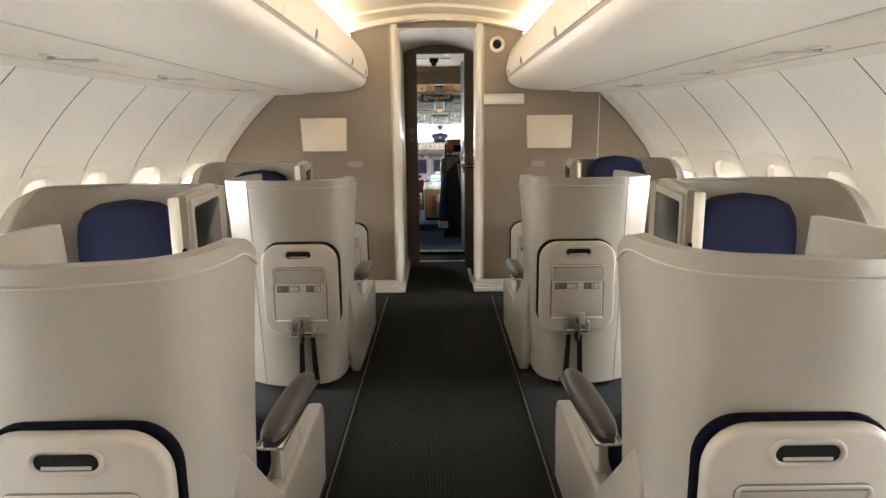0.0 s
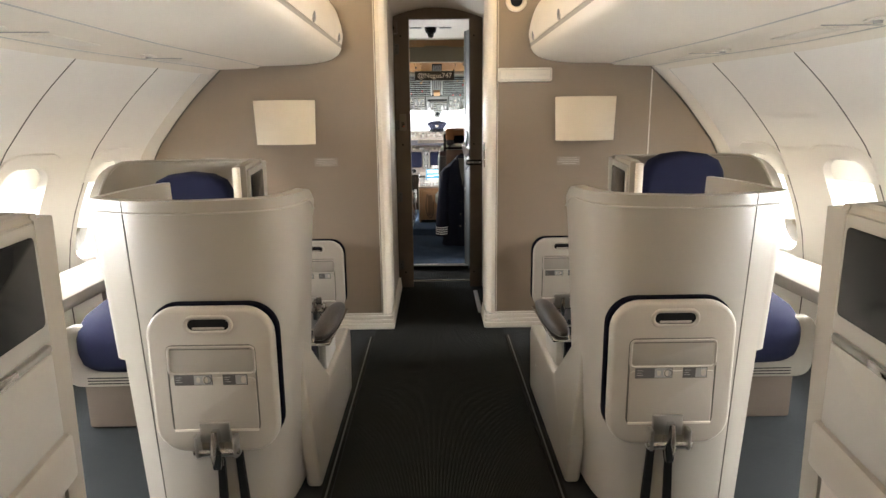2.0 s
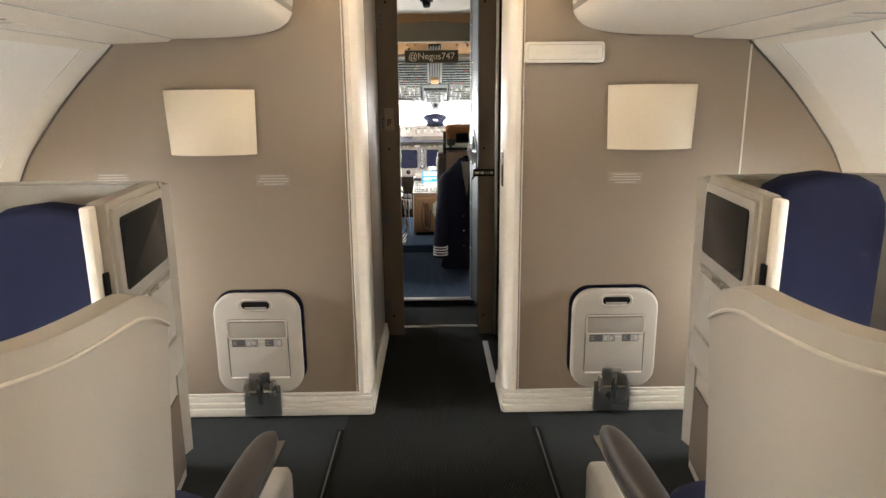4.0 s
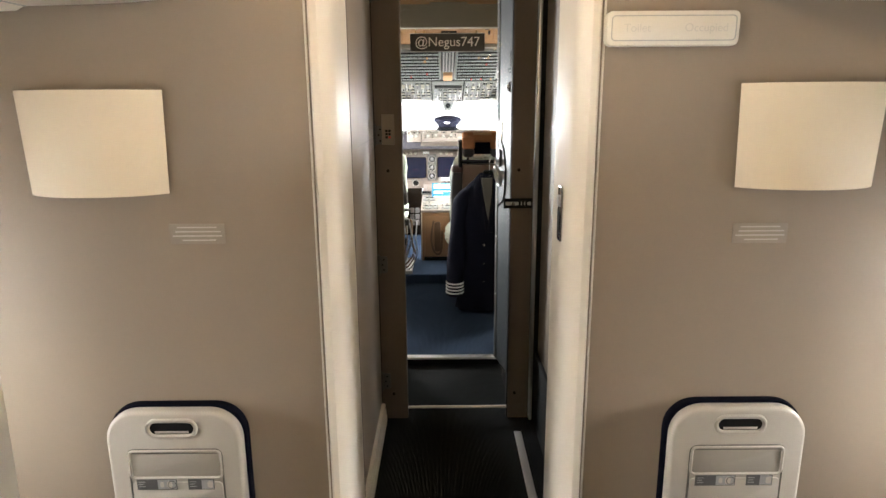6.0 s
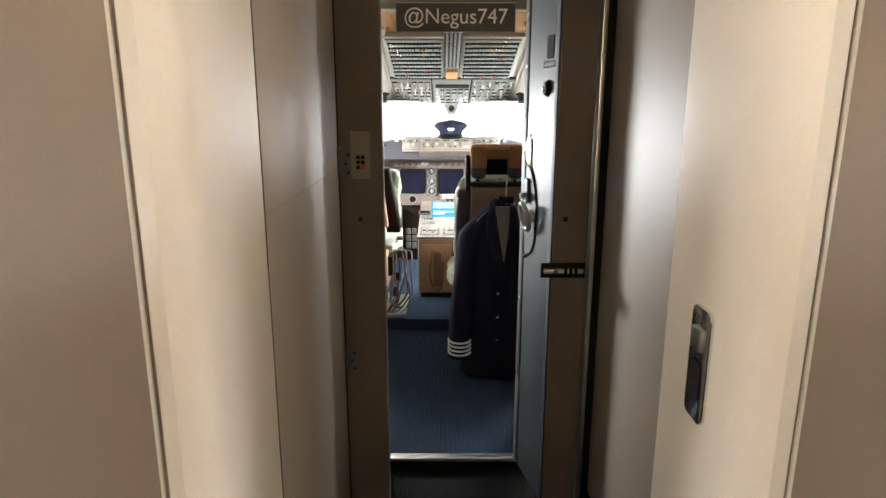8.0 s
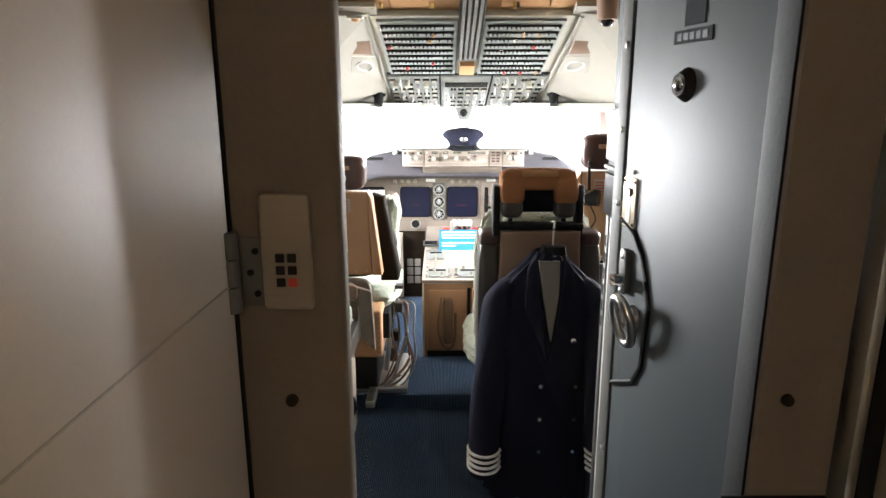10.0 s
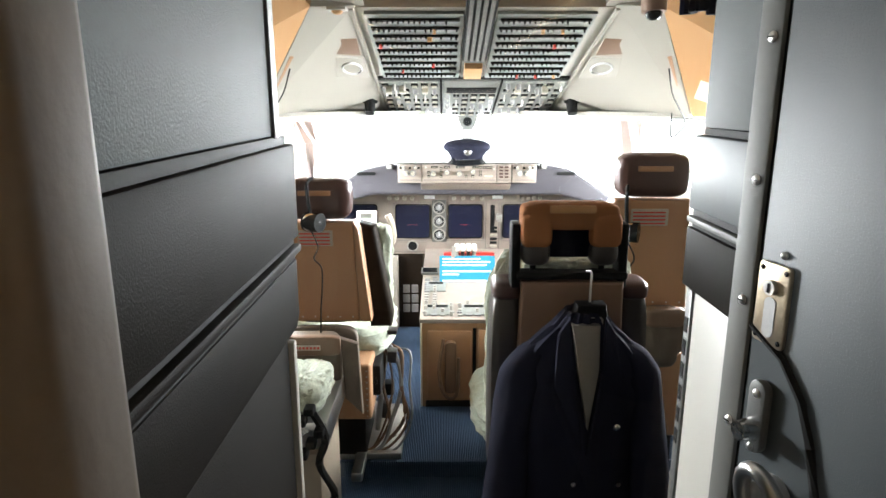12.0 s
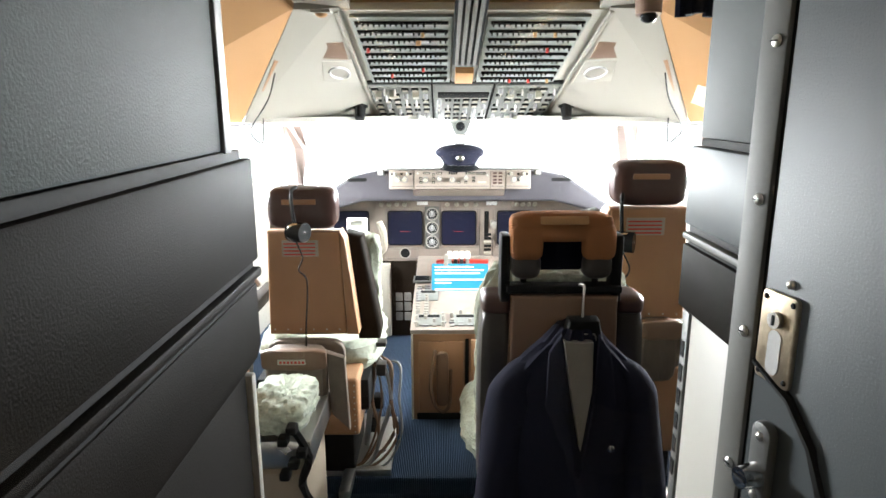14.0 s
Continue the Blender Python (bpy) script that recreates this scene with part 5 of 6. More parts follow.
for u0, u1 in ((-0.355, -0.235), (-0.228, 0.152), (0.158, 0.23), (0.238, 0.36)):
    q = part("module", box(u0, u1, -0.068, -0.058, 0.014, 0.11, 0.003), PANELG, gs)
    part("base_line", box(u0 + 0.004, u1 - 0.004, -0.0695, -0.068, 0.027, 0.031, 0), SEAM, q)
    if u1 - u0 < 0.08:
        for r in range(4):
            for k in range(2):
                part("light", box(u0 + 0.012 + 0.028 * k, u0 + 0.032 + 0.028 * k, -0.071, -0.068, 0.04 + 0.017 * r, 0.05 + 0.017 * r, 0.001), MAROON, q)
        continue
    if u1 - u0 < 0.2:
        for u, z, r in ((0.025, 0.092, 0.008), (0.09, 0.092, 0.008), (0.04, 0.064, 0.012), (0.075, 0.064, 0.012)):
            kb = part("knob", cyl((u0 + u, -0.068, z), (u0 + u, -0.092, z), r, r * 0.8, 14), IVORY, q)
            part("knob_ring", cyl((u0 + u, -0.068, z), (u0 + u, -0.0695, z), r * 1.45, n=16), LABEL, kb)
        for u in (0.06, 0.105, 0.012):
            part("button", box(u0 + u - 0.006, u0 + u + 0.006, -0.072, -0.068, 0.087, 0.097, 0.001), DARK, q)
        continue
    for u, w in ((0.06, 0.034), (0.125, 0.03), (0.195, 0.045), (0.28, 0.045)):
        part("window", box(u0 + u - w / 2, u0 + u + w / 2, -0.07, -0.068, 0.09, 0.102, 0), DARK, q)
        for k in range(3):
            part("digit", box(u0 + u - w / 4 + k * w / 4 - 0.002, u0 + u - w / 4 + k * w / 4 + 0.002, -0.0706, -0.07, 0.093, 0.099, 0), IVORY, q)
    for u, z in ((0.095, 0.09), (0.095, 0.072), (0.095, 0.05), (0.03, 0.07), (0.03, 0.05), (0.225, 0.05), (0.26, 0.05), (0.3, 0.072), (0.3, 0.055), (0.32, 0.095), (0.337, 0.095), (0.354, 0.095), (0.3, 0.095)):
        bt = part("button", box(u0 + u - 0.007, u0 + u + 0.007, -0.073, -0.068, z - 0.006, z + 0.006, 0.001), DARK, q)
        part("cap", box(u0 + u - 0.004, u0 + u + 0.004, -0.0738, -0.073, z - 0.003, z + 0.001, 0), IVORY, bt)
    for u, z, r in ((0.055, 0.062, 0.012), (0.125, 0.068, 0.011), (0.19, 0.062, 0.012), (0.262, 0.072, 0.01), (0.015, 0.095, 0.005), (0.37, 0.085, 0.005)):
        kb = part("knob", cyl((u0 + u, -0.068, z), (u0 + u, -0.09, z), r, r * 0.8, 14), IVORY, q)
        part("knob_ring", cyl((u0 + u, -0.068, z), (u0 + u, -0.0695, z), r * 1.35, n=16), LABEL, kb)
    part("placard", box(u0 + 0.32, u0 + 0.365, -0.0695, -0.068, 0.045, 0.055, 0), IVORY, q)
for q in (-1, 1):
    sq = part("warning_button", box(q * 0.405 - 0.018, q * 0.405 + 0.018, -0.03, 0.0, 0.08, 0.112, 0.004), CHANP, gs)
    part("lens", box(q * 0.405 - 0.012, q * 0.405 + 0.012, -0.033, -0.03, 0.085, 0.106, 0.002), LABEL2, sq)
    part("air_slot", prism(rrect(0.1, 0.018, 0.008), lambda u, v, d: (q * 0.53 + u, -d - 0.001, 0.055 + v), 0.0, 0.004), DARK, gs)
part("lower_lip", prism([(-0.05, 0.008), (0.02, -0.045), (0.1, -0.045), (0.1, 0.008)], lambda u, v, d: (d, u, v), -0.24, 0.235, 0.005), PANELG, gs)

ip = thing("instrument_panel", (0.02, 9.53, 0), "beige instrument panel with dark square displays", "instrument panel")
part("board", box(-0.8, 0.8, 0.0, 0.04, 0.56, 0.94, 0.006), PANELG, ip)
for x in (-0.6, -0.298, 0.006, 0.32, 0.62):
    d = part("bezel", prism(rrect(0.2, 0.2, 0.018), lambda u, v, dd: (x + u, -dd, 0.755 + v), 0, 0.012, 0.003), DARK, ip)
    # blue in the glass colour stands in for what the displays reflect
    part("display", prism(rrect(0.186, 0.186, 0.014), lambda u, v, dd: (x + u, -dd, 0.755 + v), 0.0115, 0.0135), pmat("display_glass", (0.008, 0.009, 0.021), 0.3, bump=0, spec=0.15), d, "dark display glass with a blue reflection put into its colour")
    part("trace", box(x - 0.03, x + 0.03, -0.0142, -0.0135, 0.735, 0.7362, 0), REDK, d)
for z in (0.835, 0.755, 0.675):
    g = part("gauge", cyl((-0.146, 0.0, z), (-0.146, -0.012, z), 0.034, n=20), DARK, ip)
    part("gauge_rim", tube([(-0.146 + 0.034 * math.cos(a * math.pi / 10), -0.012, z + 0.034 * math.sin(a * math.pi / 10)) for a in range(20)], 0.004, 6, closed=True), KNOB, g)
    part("needle", box(-0.1472, -0.1448, -0.0142, -0.0128, z - 0.004, z + 0.02, 0), WHITEP, g)
    part("dial_face", cyl((-0.146, -0.012, z), (-0.146, -0.0128, z), 0.018, n=18), LABEL, g)
    for a in range(12):
        ca, sa = math.cos(a * math.pi / 6), math.sin(a * math.pi / 6)
        part("tick", box(-0.146 + 0.025 * ca - 0.0012, -0.146 + 0.025 * ca + 0.0012, -0.0135, -0.012, z + 0.025 * sa - 0.0012, z + 0.025 * sa + 0.0012, 0), WHITEP, g)
part("gauge_column", box(-0.187, -0.105, -0.004, 0, 0.632, 0.878, 0.003), CHANP, ip)
for x0, x1, z0, z1 in ((-0.405, -0.192, 0.64, 0.862), (-0.1, 0.112, 0.64, 0.862), (0.215, 0.425, 0.64, 0.862), (-0.71, -0.5, 0.64, 0.862), (0.125, 0.2, 0.58, 0.862), (-0.405, -0.23, 0.575, 0.632)):
    part("panel_joint", tube([(u, -0.001, v) for u, v in ((x0, z0), (x1, z0), (x1, z1), (x0, z1))], 0.0022, 5, closed=True), SEAM, ip)
for x in (-0.2, 0.19):
    part("name_plate", box(x - 0.03, x + 0.03, -0.006, 0, 0.885, 0.905, 0.001), WHITEP, ip)
for k in range(6):
    part("rocker", box(0.15, 0.19, -0.012, 0, 0.6 + 0.022 * k, 0.614 + 0.022 * k, 0.002), DARK if k % 3 else IVORY, ip)
for u0, u1 in ((-0.46, -0.27), (-0.09, 0.13), (0.3, 0.46)):
    q = part("upper_strip", box(u0, u1, -0.012, 0, 0.868, 0.912, 0.003), PANELG, ip)
    for k in range(4):
        u = u0 + 0.03 + k * (u1 - u0 - 0.06) / 3
        part("knob", cyl((u, -0.012, 0.89), (u, -0.03, 0.89), 0.013, 0.01, 12), IVORY, q)
part("gear_lever_slot", box(0.15, 0.175, -0.006, 0, 0.70, 0.85, 0.002), DARK, ip)
part("gear_lever", box(0.185, 0.215, -0.05, 0, 0.76, 0.80, 0.004), KNOB, ip)
part("clock", cyl((-0.3, 0, 0.61), (-0.3, -0.012, 0.61), 0.03, n=18), DARK, ip)
part("clock_rim", tube([(-0.3 + 0.03 * math.cos(a * math.pi / 10), -0.012, 0.61 + 0.03 * math.sin(a * math.pi / 10)) for a in range(20)], 0.004, 6, closed=True), KNOB, ip)
part("lower_panel", box(-0.8, -0.24, 0.01, 0.05, 0.1, 0.56, 0.005), DKPAN, ip)
for k in range(6):
    part("foot_grille", box(-0.36 + 0.05 * (k % 2), -0.32 + 0.05 * (k % 2), 0.0, 0.01, 0.2 + 0.06 * (k // 2), 0.25 + 0.06 * (k // 2), 0.004), LABEL, ip)
part("side_cover", box(-0.44, -0.385, -0.05, 0.01, 0.12, 0.55, 0.006), COCKP, ip)
part("lower_panel", box(0.24, 0.8, 0.01, 0.05, 0.1, 0.56, 0.005), DKPAN, ip)

# centre pedestal
pd = thing("centre_pedestal", (0.03, 8.53, 0.105), "tan-brown centre pedestal covered with switches and levers", "pedestal")
SL = lambda y: 0.412 + 0.09 * y
part("body", prism([(0, 0), (0, 0.39), (0.25, 0.42), (1.0, 0.46), (1.0, 0)], lambda u, v, d: (d, u, v), -0.225, 0.235, 0.006), BROWN, pd)
part("top_deck", prism([(-0.01, 0.395), (-0.01, 0.412), (0.95, 0.497), (0.95, 0.48)], lambda u, v, d: (d, u, v), -0.235, 0.245, 0.004), PANELG, pd)
part("edge_strip", box(-0.232, -0.224, -0.004, 0.9, 0.0, 0.39, 0.002), WHITE, pd)
part("aft_door", box(-0.2, -0.01, -0.012, 0, 0.04, 0.36, 0.006), BROWN, pd)
part("door_gap", box(-0.004, 0.012, -0.004, 0, 0.02, 0.37, 0), DARK, pd)
part("kick_foot", box(-0.21, 0.0, -0.004, 0.05, -0.001, 0.03, 0.004), DARK, pd)
part("aft_box", box(0.02, 0.22, -0.02, 0, 0.0, 0.37, 0.006), BROWN, pd)
nb = [bmesh.new() for _ in range(3)]
for r in range(16):
    for k in range(12):
        y, x = 0.03 + r * 0.03, -0.21 + k * 0.038
        if r < 5 or abs(x) > 0.14:
            j = random.choice((0, 1, 1, 2))
            z = SL(y)
            if j == 0:
                cyl((x, y, z), (x, y, z + 0.022), 0.009, 0.007, 8, bm=nb[0])
            elif j == 1:
                box(x - 0.01, x + 0.01, y - 0.009, y + 0.009, z, z + 0.006, 0, bm=nb[1])
            else:
                box(x - 0.013, x + 0.013, y - 0.006, y + 0.006, z, z + 0.008, 0, bm=nb[2])
for nm, b, mt in (("knobs", nb[0], KNOB), ("keys", nb[1], KNOB), ("dark_keys", nb[2], LABEL)):
    tagged(part(nm, b, mt, pd), kind="stuff")
for x0, x1, y0, y1 in ((-0.215, -0.1, 0.03, 0.14), (-0.05, 0.06, 0.03, 0.14), (0.11, 0.225, 0.03, 0.14), (-0.215, -0.12, 0.3, 0.42), (0.13, 0.225, 0.3, 0.42)):
    rp = part("radio_panel", prism([(x0, y0), (x1, y0), (x1, y1), (x0, y1)], lambda u, v, d: (u, v, SL(v) + d), 0.001, 0.007, 0.002), PANELM, pd)
    part("readout", prism([(x0 + 0.012, y1 - 0.035), (x1 - 0.012, y1 - 0.035), (x1 - 0.012, y1 - 0.012), (x0 + 0.012, y1 - 0.012)], lambda u, v, d: (u, v, SL(v) + d), 0.007, 0.009), DARK, rp)
for x in (-0.2, 0.2):
    dk = part("keyboard_display", prism([(x - 0.045, 0.52), (x + 0.045, 0.52), (x + 0.045, 0.6), (x - 0.045, 0.6)], lambda u, v, d: (u, v, SL(v) + d), 0.002, 0.014, 0.003), CHANP, pd)
    part("glass", prism([(x - 0.036, 0.53), (x + 0.036, 0.53), (x + 0.036, 0.59), (x - 0.036, 0.59)], lambda u, v, d: (u, v, SL(v) + d), 0.014, 0.016), SCREEN, dk)
part("red_card", box(-0.13, 0.14, 0.66, 0.7, 0.47, 0.54, 0.003), REDK, pd)
for x in (-0.06, -0.03, 0.0, 0.03):
    lv = part("throttle", box(x - 0.009, x + 0.009, 0.6, 0.66, 0.46, 0.58, 0.004), KNOB if abs(x + 0.015) > 0.03 else MAROON, pd)
    part("throttle_knob", box(x - 0.013, x + 0.013, 0.58, 0.64, 0.57, 0.6, 0.006), WHITE, lv)
part("speedbrake_lever", box(-0.15, -0.13, 0.5, 0.53, 0.46, 0.6, 0.005, m=Matrix.Rotation(radians(6), 4, "Y")), KNOB, pd)
hs = part("handset", prism(rrect(0.05, 0.24, 0.02), lambda u, v, d: (-0.1 + u, -0.012 - d, 0.2 + v), 0, 0.03, 0.006), STRAP, pd, "tan telephone handset")
part("cord", tube(smooth_line([(-0.13, -0.03, 0.33), (-0.15, -0.05, 0.2), (-0.135, -0.05, 0.1), (-0.1, -0.05, 0.06), (-0.07, -0.05, 0.1), (-0.065, -0.045, 0.25)], 5), 0.008, 6), STRAP, hs)
cd = thing("notice_card", (0.02, 8.99, 0.6), "bright cyan notice card with white lines of text", "card")
cm = Matrix.Translation((0, 0, 0)) @ Matrix.Rotation(radians(-35), 4, "X")
part("card", box(-0.14, 0.137, -0.002, 0.002, -0.085, 0.085, 0, m=cm), CYAN, cd, "", False)
for i, w in enumerate((0.19, 0.24, 0.22, 0.0, 0.24, 0.08, 0.0, 0.22, 0.24)):
    if w:
        part("text_line", box(-0.125, -0.125 + w, -0.003, -0.002, 0.064 - i * 0.0165, 0.071 - i * 0.0165, 0, m=cm), WHITEP, cd, "", False)

# captain's cap on the glareshield
cap = thing("peaked_cap", (0.02, 9.22, 1.113), "dark navy peaked cap with silver badge", "cap")
part("crown", puff(-0.122, 0.122, -0.12, 0.12, 0.05, 0.128, 2.2), JACKET, cap)
part("crown_slope", cyl((0, 0.005, 0.04), (0, 0.0, 0.088), 0.084, 0.116, 32), JACKET, cap)
part("band", cyl((0, 0.01, 0.0), (0, 0.008, 0.045), 0.08, 0.084, 28), NAVYD, cap)
part("peak", sheet([[(0.088 * math.sin(radians(a)) * (1 + 0.25 * k), -0.01 - 0.088 * math.cos(radians(a)) * (1 + 0.4 * k), 0.03 - 0.02 * k) for a in range(-65, 66, 10)] for k in (0, 0.5, 1)], 0.004), SCREEN, cap)
# pale grey band painting the bright reflection on the glossy peak
part("peak_shine_band", tube([(0.092 * math.sin(radians(a)), 0.008 - 0.092 * math.cos(radians(a)), 0.022) for a in range(-80, 81, 10)], 0.008, 6), LABEL2, cap)
part("badge", ball((0, -0.112, 0.07), 0.018, 0.007, 0.02, 8), CHROME, cap)

# ---- flight deck seats ----


def pilot_seat(name, x, y, ztop, zback, label, s):
    t = thing(name, (x, y, 0.105), label, "seat", "pilot seats")
    z0 = ztop - 0.105
    part("headrest", puff(-0.115, 0.115, -0.04, 0.06, z0 - 0.14, z0, 5), MAROON, t, "dark maroon leather headrest")
    part("headrest_label", box(-0.06, 0.05, -0.045, -0.038, z0 - 0.055, z0 - 0.038, 0.001), BROWN, t)
    zt = z0 - 0.145
    part("back_panel", prism([(-0.13, 0.0), (0.135, 0.0), (0.12, zt - zback), (-0.12, zt - zback)], lambda u, v, d: (u, d, zback + v), -0.03, 0.03, 0.012, 3), BROWN, t, "tan seat back panel")
    for q in range(6):
        part("rivet", ball((-0.11 + 0.044 * q, -0.031, zback + 0.02), 0.003, 0.002, 0.003, 6), STEEL, t)
    part("placard", box(-0.07, 0.05, -0.0325, -0.03, zt - 0.085, zt - 0.03, 0.001), COCKP, t)
    for k in range(4):
        part("print_line", box(-0.064, 0.04, -0.0332, -0.0325, zt - 0.08 + k * 0.012, zt - 0.075 + k * 0.012, 0), REDK, t)
    part("back_cushion", puff(-0.14, 0.14, 0.03, 0.12, zback - 0.03, zt - 0.03, 6), DKPAN, t, "dark padded back cushion")
    part("back_side_fold", prism([(-s * 0.12, zt), (-s * 0.138, zt - 0.03), (-s * 0.175, zback), (-s * 0.135, zback)], lambda u, v, d: (u, d, v), -0.028, 0.05, 0.004), BROWN, t)
    part("side_bolster", prism([(-s * 0.13, zt - 0.02), (-s * 0.185, zt - 0.035), (-s * 0.245, zback - 0.01), (-s * 0.238, zback - 0.05), (-s * 0.16, zback - 0.05)], lambda u, v, d: (u, d, v), 0.05, 0.14, 0.018, 3), DKPAN, t, "dark grey side bolster")
    part("fleece_edge", puff(-s * 0.185 - 0.05, -s * 0.185 + 0.05, 0.13, 0.2, zback - 0.03, zt - 0.05, 5, 24, fluff=0.01), FLEECE, t, "pale sheepskin back cover")
    part("seat_cushion", puff(-0.23, 0.23, 0.06, 0.55, zback - 0.2, zback - 0.06, 4, 30, fluff=0.012), FLEECE, t, "pale sheepskin seat cover")
    part("seat_frame", box(-0.2, 0.2, 0.0, 0.5, zback - 0.3, zback - 0.18, 0.01), DARK, t)
    bx = part("pedestal_box", box(-0.15, 0.17, -0.06, 0.3, 0.2, zback - 0.15, 0.012, 3), BROWN, t, "tan leather-covered box under the seat")
    for k in range(9):
        part("stud", ball((0.155, -0.061, 0.215 + 0.022 * k), 0.0028, 0.002, 0.0028, 6), STEEL, bx)
    part("plinth", box(-0.13, 0.14, 0.0, 0.3, 0.0, 0.2, 0.01), DARK, t)
    for q in (-1, 1):
        part("slide_rail", box(q * 0.12 - 0.02, q * 0.12 + 0.02, -0.14, 0.42, 0.0, 0.035, 0.006), STEEL, t)
    part("armrest", box(s * 0.21, s * 0.26, 0.05, 0.4, zback + 0.02, zback + 0.07, 0.015), DKPAN, t)
    part("pocket", puff(-0.13, 0.13, -0.075, -0.03, zback - 0.16, zback - 0.005, 5), SATCHEL, t, "worn document pocket")
    return t


cs = pilot_seat("captain_seat", -0.53, 8.1, 1.175, 0.565, "tan pilot seat with dark headrest and sheepskin cushion", -1)
fo = pilot_seat("first_officer_seat", 0.57, 7.99, 1.268, 0.655, "tan pilot seat with dark headrest and hanging headset", 1)
ob = thing("observer_seat", (0.222, 7.55, CF), "observer seat with rust tweed headrest and brown back", "seat")
part("headrest", puff(-0.128, 0.122, -0.03, 0.05, 1.075, 1.145, 5), TWEED, ob, "rust brown tweed headrest")
for q in (-0.138, 0.138):
    part("headrest_arm", box(q - 0.012, q + 0.012, -0.01, 0.05, 0.92, 1.09, 0.006), DARK, ob)
part("fleece_roll", puff(-0.11, 0.11, 0.02, 0.1, 0.945, 0.985, 3, 24, fluff=0.01), FLEECE, ob)
for q in (-1, 1):
    part("headrest_bolster", puff(q * 0.048, q * 0.128, -0.035, 0.05, 1.03, 1.12, 5), TWEED, ob)
    part("bolster_end", puff(q * 0.05, q * 0.125, -0.03, 0.05, 0.98, 1.05, 3), LEATHER, ob)
part("headrest_core", box(-0.06, 0.055, 0.0, 0.03, 1.0, 1.1, 0.008), NAVYD, ob)
part("headrest_label", box(-0.06, 0.055, -0.04, -0.032, 1.122, 1.142, 0.004), ORANGE, ob)
part("back_panel", prism([(-0.14, 0.35), (0.155, 0.35), (0.142, 0.94), (-0.122, 0.94)], lambda u, v, d: (u, d, v), -0.02, 0.03, 0.01, 3), BROWND, ob, "dark brown seat back panel")
part("frame_bar", box(-0.135, 0.15, -0.02, 0.03, 0.945, 0.965, 0.005), DARK, ob)
for q, x in ((-1, -0.155), (1, 0.18)):
    part("side_bolster", puff(x - 0.045, x + 0.045, 0.0, 0.14, 0.3, 0.91, 5), LEATHER, ob, "black side bolster")
    part("bolster_cap", puff(x - 0.04, x + 0.04, 0.0, 0.12, 0.88, 0.93, 4), MAROON, ob)
    part("headrest_post", cyl((q * 0.09, 0.02, 0.93), (q * 0.09, 0.02, 1.03), 0.008), DARK, ob)
part("fleece_back", puff(-0.2, 0.22, 0.1, 0.2, 0.4, 0.99, 5, 30, fluff=0.012), FLEECE, ob, "pale sheepskin back cover")
part("seat_cushion", puff(-0.23, 0.25, 0.1, 0.55, 0.36, 0.5, 4, 30, fluff=0.012), FLEECE, ob, "pale sheepskin seat cover")
part("seat_base", box(-0.15, 0.17, 0.05, 0.5, 0.0, 0.37, 0.015), BROWND, ob)

# jacket on its hanger
jk = thing("uniform_jacket", (0.243, 7.46, 0.06), "dark navy uniform jacket with white cuff stripes on a hanger", "jacket")
jk.scale = (0.94, 1, 0.98)


def jacket_body():
    bm = bmesh.new()
    rows = []
    n = 40
    for z, hw, dp, cx, sq in ((0.0, 0.195, 0.07, -0.0, 2.6), (0.1, 0.19, 0.075, 0, 2.6), (0.25, 0.18, 0.07, 0, 2.5), (0.4, 0.17, 0.065, 0, 2.5), (0.55, 0.17, 0.07, 0, 2.5), (0.66, 0.175, 0.07, 0, 2.4), (0.72, 0.18, 0.062, 0, 2.2), (0.765, 0.165, 0.05, 0, 2.0), (0.805, 0.125, 0.047, 0, 2.0), (0.845, 0.08, 0.045, 0, 2.0), (0.885, 0.045, 0.04, 0, 2)):
        row = []
        for i in range(n):
            a = 2 * math.pi * i / n
            c, sn_ = math.cos(a), math.sin(a)
            k = (abs(c) ** sq + abs(sn_) ** sq) ** (-1 / sq)
            w = 0.012 * math.sin(7 * a + z * 9) * (1 - z) + 0.006 * math.sin(13 * a - z * 20)
            row.append((cx + (hw + w) * c * k, (dp + w) * sn_ * k, z))
        rows.append(row + [row[0]])
    return sheet(rows, 0, bm)


bm = jacket_body()
bmesh.ops.remove_doubles(bm, verts=bm.verts, dist=0.0004)
part("body", bm, JACKET, jk)
for q in (-1, 1):
    ln_ = smooth_line([(q * 0.10, 0.0, 0.785), (q * 0.142, 0.0, 0.742), (q * 0.165, -0.008, 0.67), (q * 0.188, -0.02, 0.5), (q * 0.205, -0.035, 0.3), (q * 0.212, -0.045, 0.1)], 5)
    g_ = []
    for i, p in enumerate(ln_):
        f = i / (len(ln_) - 1)
        d_ = (ln_[min(i + 1, len(ln_) - 1)] - ln_[max(i - 1, 0)]).normalized()
        sx_ = d_.cross(Vector((0, 1, 0))).normalized()
        sy_ = sx_.cross(d_)
        r_ = 0.026 + 0.034 * min(1, f * 3.2) - 0.004 * f
        g_.append([p + (sx_ * math.cos(a * math.pi / 10) + sy_ * math.sin(a * math.pi / 10)) * r_ * (1 + 0.05 * math.sin(a * 0.9 + f * 14)) for a in range(21)])
    sl_ = sheet(g_, 0)
    sv = part("sleeve", sl_, JACKET, jk)
    for k in range(4):
        zz = 0.125 + 0.021 * k
        part("cuff_stripe", tube([(q * 0.2105 + 0.0575 * math.cos(a * math.pi / 12), -0.043 + 0.0575 * math.sin(a * math.pi / 12), zz) for a in range(24)], 0.0055, 6, closed=True), WHITEP, sv, "white braid stripe")
